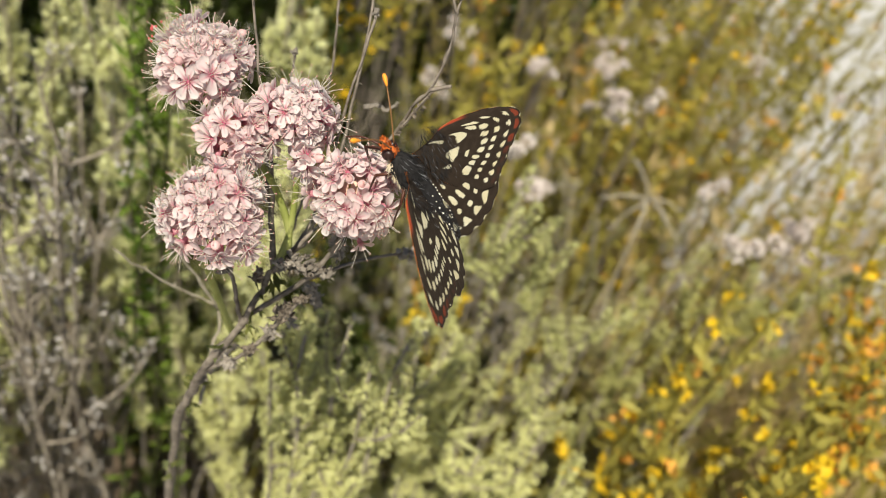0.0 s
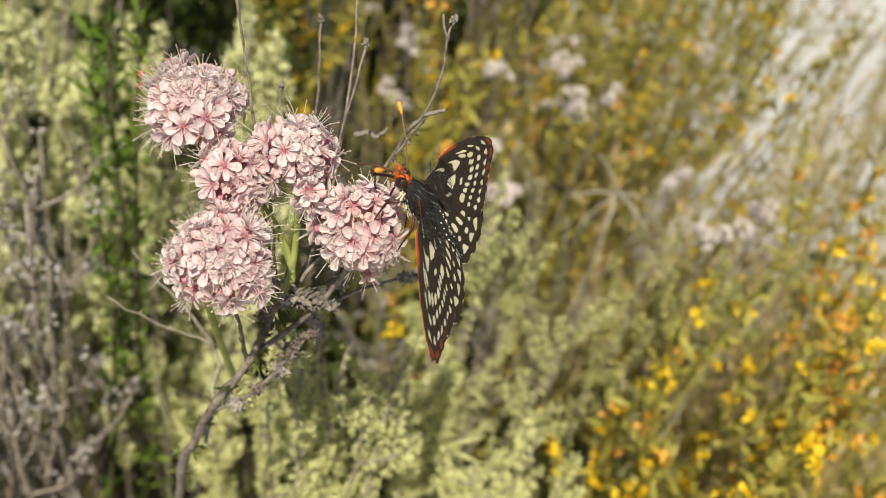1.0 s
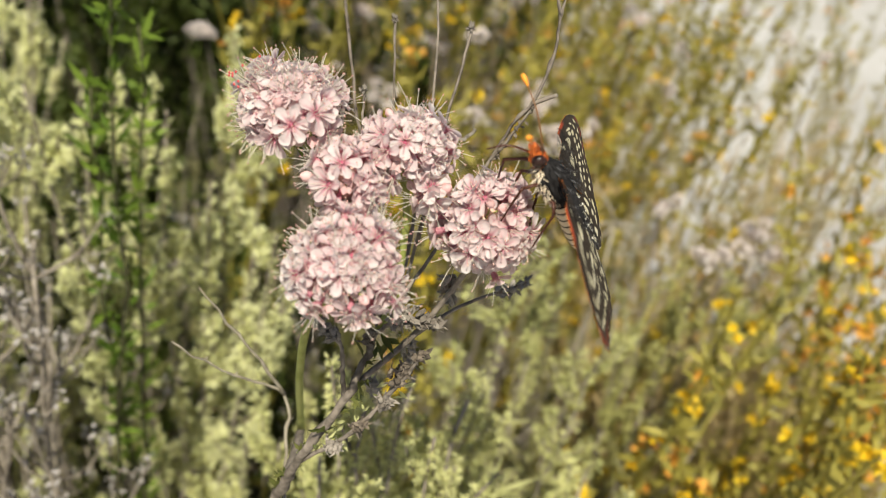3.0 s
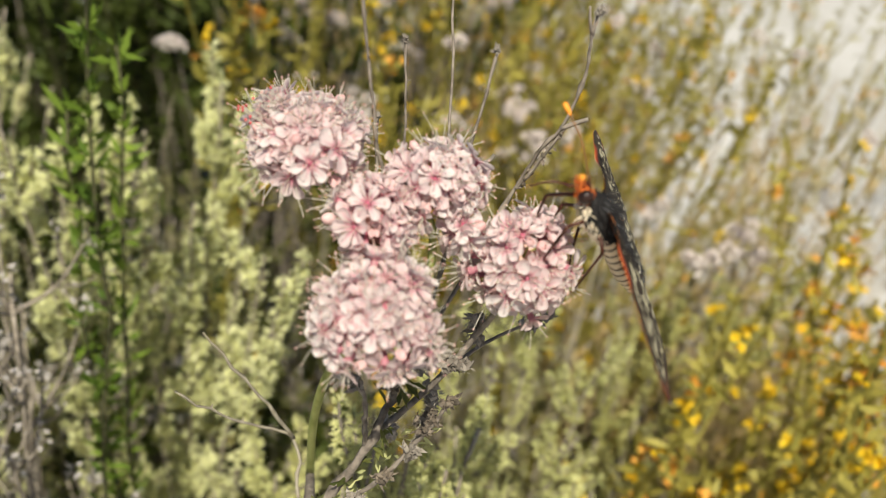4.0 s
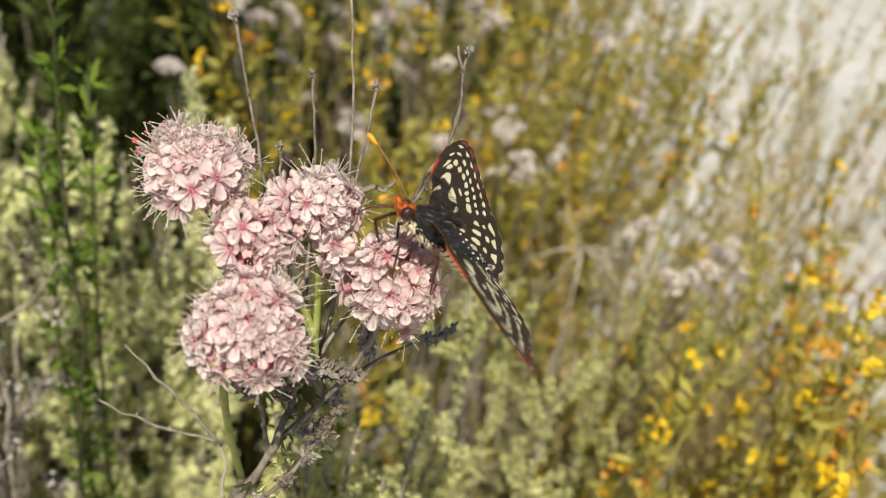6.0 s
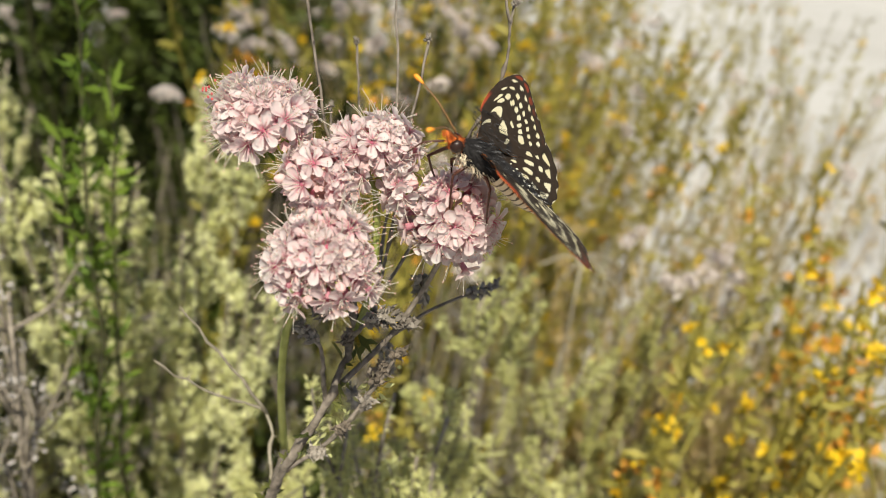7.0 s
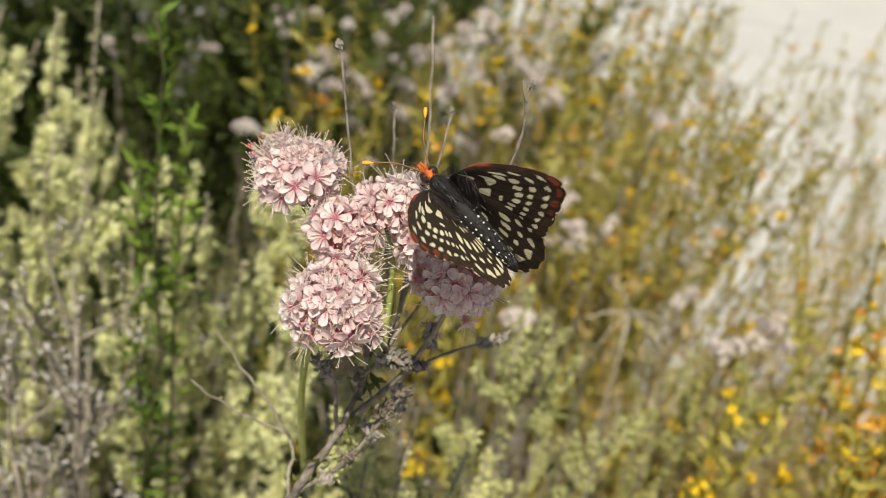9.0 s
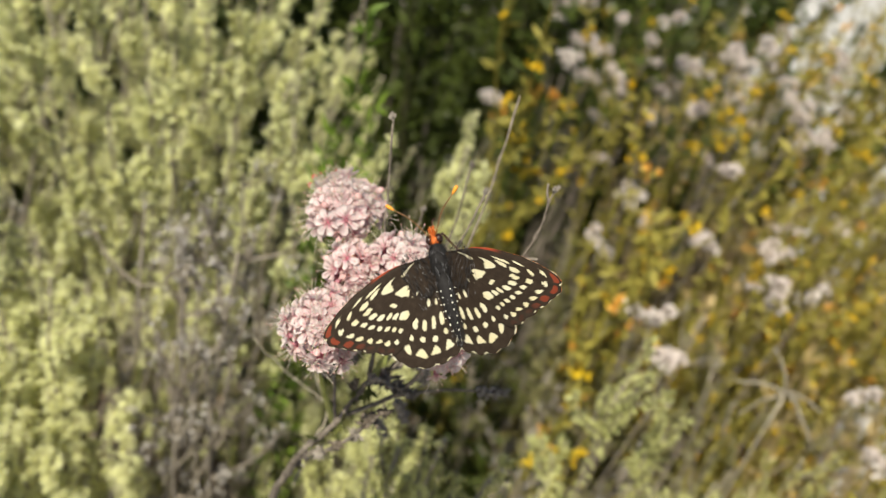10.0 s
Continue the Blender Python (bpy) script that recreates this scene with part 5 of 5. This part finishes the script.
    far_buckwheat(188, blush, [(-0.073, 0.620, 0.564), (-0.062, 0.620, 0.545), (-0.050, 0.615, 0.535), (-0.041, 0.620, 0.515), (-0.080, 0.615, 0.555), (-0.024, 0.620, 0.600), (-0.029, 0.62, 0.485), (0.016, 0.62, 0.577), (0.023, 0.62, 0.552), (0.038, 0.62, 0.594)], (-0.04, 0.63))
    far_buckwheat(195, blush, [(-0.233, 0.640, 0.538), (-0.187, 0.659, 0.545), (-0.210, 0.650, 0.550)], (-0.20, 0.65))
    fars = [far_buckwheat(196 + k, blush, None, (0, 0), 0.56, 0.12, 7) for k in range(2)]
    strew(fars, [(0.14, 0.80, 0, 1.02), (0.02, 0.90, 0, 1.08), (0.40, 0.72, 0, 1.0), (0.25, 0.85, 0, 1.05), (-0.15, 0.95, 0, 1.12), (0.12, 1.15, 0, 1.1), (0.07, 0.62, 0, 1.06), (0.0, 0.60, 0, 1.0), (0.16, 0.68, 0, 1.04)], rng)
    # dark green shrubs that close the view behind
    greens = [green_shrub(200 + k, 0.72, 0.16, 13, 0.024, M_DARKGREEN, "dark green shrub with narrow leaves", 6) for k in range(3)]
    # the two half-size ones are added to darken gaps in the sage
    strew(greens, scatter(random.Random(3), 34, -1.6, 0.0, 0.70, 2.0, 0.85, 1.15, 0.13) + [(-0.08, 0.74, 0, 0.90), (0.04, 0.80, 0, 0.86), (-0.24, 0.72, 0, 0.96), (-0.42, 0.66, 0, 0.98), (-0.6, 0.55, 0, 1.0), (-0.75, 0.3, 0, 1.0), (-0.8, 0.05, 0, 0.95), (-0.16, 0.46, 0, 0.56), (-0.02, 0.48, 0, 0.54), (-1.1, -0.6, 0, 1.0), (-0.6, -1.1, 0, 1.0), (0.5, -1.2, 0, 1.0)], rng)
    # dark blades added over the pale soil, painting shade between the shrubs
    under = Shape()
    low = random.Random(8)
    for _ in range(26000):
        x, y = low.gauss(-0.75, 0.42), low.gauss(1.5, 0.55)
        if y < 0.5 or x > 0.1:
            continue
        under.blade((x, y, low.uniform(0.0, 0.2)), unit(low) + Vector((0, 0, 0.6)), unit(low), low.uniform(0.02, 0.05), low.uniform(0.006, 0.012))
    tagged(part("undergrowth", under, M_DARKGREEN), "low green undergrowth, coloured dark for the shade between the shrubs", "undergrowth", kind="stuff")
    cover = Shape()
    for _ in range(18000):
        x, y = low.gauss(0.30, 0.15), low.gauss(0.46, 0.16)
        cover.blade((x, y, low.uniform(0.0, 0.22)), unit(low) + Vector((0.15, 0, 1.0)), unit(low), low.uniform(0.02, 0.05), low.uniform(0.004, 0.008))
    tagged(part("weed_cover", cover, M_WEED), "low olive green weeds over the soil", "weeds", kind="stuff")
    litter = Shape()
    for k in range(24000):
        x, y = (rng.gauss(-0.1, 0.8), rng.gauss(0.3, 0.8)) if k % 3 == 0 else (rng.gauss(-0.15, 0.28), rng.gauss(0.36, 0.16)) if k % 3 == 1 else (rng.gauss(-0.42, 0.26), rng.gauss(0.6, 0.3))
        litter.blade((x, y, rng.uniform(0.004, 0.03)), Vector((rng.uniform(-1, 1), rng.uniform(-1, 1), rng.uniform(-0.2, 0.3))), (0, 0, 1), rng.uniform(0.01, 0.04), rng.uniform(0.004, 0.010))
    tagged(part("leaf_litter", litter, M_LITTER), "brown leaf litter and twigs on the soil", "litter", kind="stuff")


scrub()


# ---- what moves ----
FLIGHT = [  # seconds, place, turn, then left and right wings raised, left and right wings swept back, and how far the hindwings are swept beyond the forewings
    (0, 0.0220, 0.1129, 0.6487, 52.3, -18.3, 85.2, 17.3, 20.7, 19.1, 22.2, -9),
    (0.5, 0.0220, 0.1131, 0.6484, 57.5, -16.9, 83.0, 2.6, 4.9, 20.9, 23.4, -9),
    (1, 0.0221, 0.1133, 0.6486, 59.1, -16.7, 84.7, 4.9, 8.2, 21.8, 23.7, -9),
    (1.5, 0.0211, 0.1135, 0.6487, 57.8, -15.4, 90.4, 2.0, 4.8, 20.0, 21.8, -9),
    (2, 0.0210, 0.1135, 0.6490, 54.8, -13.6, 91.0, -0.5, 3.3, 19.7, 21.1, -9),
    (2.5, 0.0210, 0.1131, 0.6490, 54.9, -12.8, 88.9, 1.5, 3.9, 18.4, 20.3, -9),
    (3.8, 0.0214, 0.1125, 0.6490, 55.5, -14.6, 86.5, -0.3, -0.7, 13.5, 16.0, -9),
    (4.5, 0.0207, 0.1129, 0.6500, 49.5, -13.1, 95.0, 1.1, 3.2, 12.4, 14.2, -9),
    (5, 0.0197, 0.1126, 0.6494, 45.4, -14.3, 90.5, 15.5, 19.3, 14.5, 18.5, -9),
    (5.5, 0.0188, 0.1127, 0.6508, 45.1, -12.1, 97.7, 6.6, 10.9, 15.9, 18.5, -9),
    (7, 0.0170, 0.1127, 0.6511, 36.6, -14.6, 94.1, 11.9, 15.6, 16.0, 18.8, -9),
    (7.5, 0.0159, 0.1128, 0.6511, 30.0, -19.8, 95.7, 5.8, 12.2, 16.0, 18.5, -9),
    (7.9, 0.0159, 0.1128, 0.6511, 30.0, -19.8, 95.7, 12.0, 18.0, 16.0, 18.5, -9),
    (8, 0.0164, 0.1081, 0.6465, 65.2, -20.3, 66.4, 58.5, 58.3, 19.6, 20.5),
    (8.2, 0.0156, 0.1129, 0.6481, 59.1, -33.1, 56.5, 24.0, 24.0, 17.9, 23.1),
    (8.35, 0.0143, 0.1210, 0.6508, 49.0, -54.4, 39.9, 70.0, 52.0, 16.9, 24.6),
    (8.5, 0.0138, 0.1242, 0.6519, 44.9, -63.0, 33.3, 63.0, 67.5, 16.2, 25.6),
    (9, 0.0113, 0.1154, 0.6533, 43.4, -41.4, 31.4, 64.3, 67.2, 9.8, 29.5),
    (9.5, 0.0104, 0.1145, 0.6524, 59.4, -34.3, 16.4, 42.4, 42.8, 19.2, 21.3),
    (10, 0.0110, 0.1154, 0.6536, 59.3, -32.5, 24.3, 25.7, 27.6, 16.1, 17.4),
]


def wing_pose(k, raised, swept, lower):
    """A wing's pose on the body: raised about the body's long axis, swept back in its own plane."""
    return Matrix.Translation((k * 0.0016, 0.0045, 0.001 - lower)) @ Matrix.Rotation(radians(-k * raised), 4, "Y") @ Matrix.Rotation(radians(-k * swept), 4, "Z")


def motions():
    walk(BUTTERFLY, [(r[0], pose(*r[1:7])) for r in FLIGHT])
    for k, up, back in ((-1, 7, 9), (1, 8, 10)):
        walk(WINGS[k][0], [(r[0], wing_pose(k, r[up], r[back], 0.0)) for r in FLIGHT])
        walk(WINGS[k][1], [(r[0], wing_pose(k, r[up], r[back] + (r[11] if len(r) > 11 else 0), 0.00025)) for r in FLIGHT])


motions()
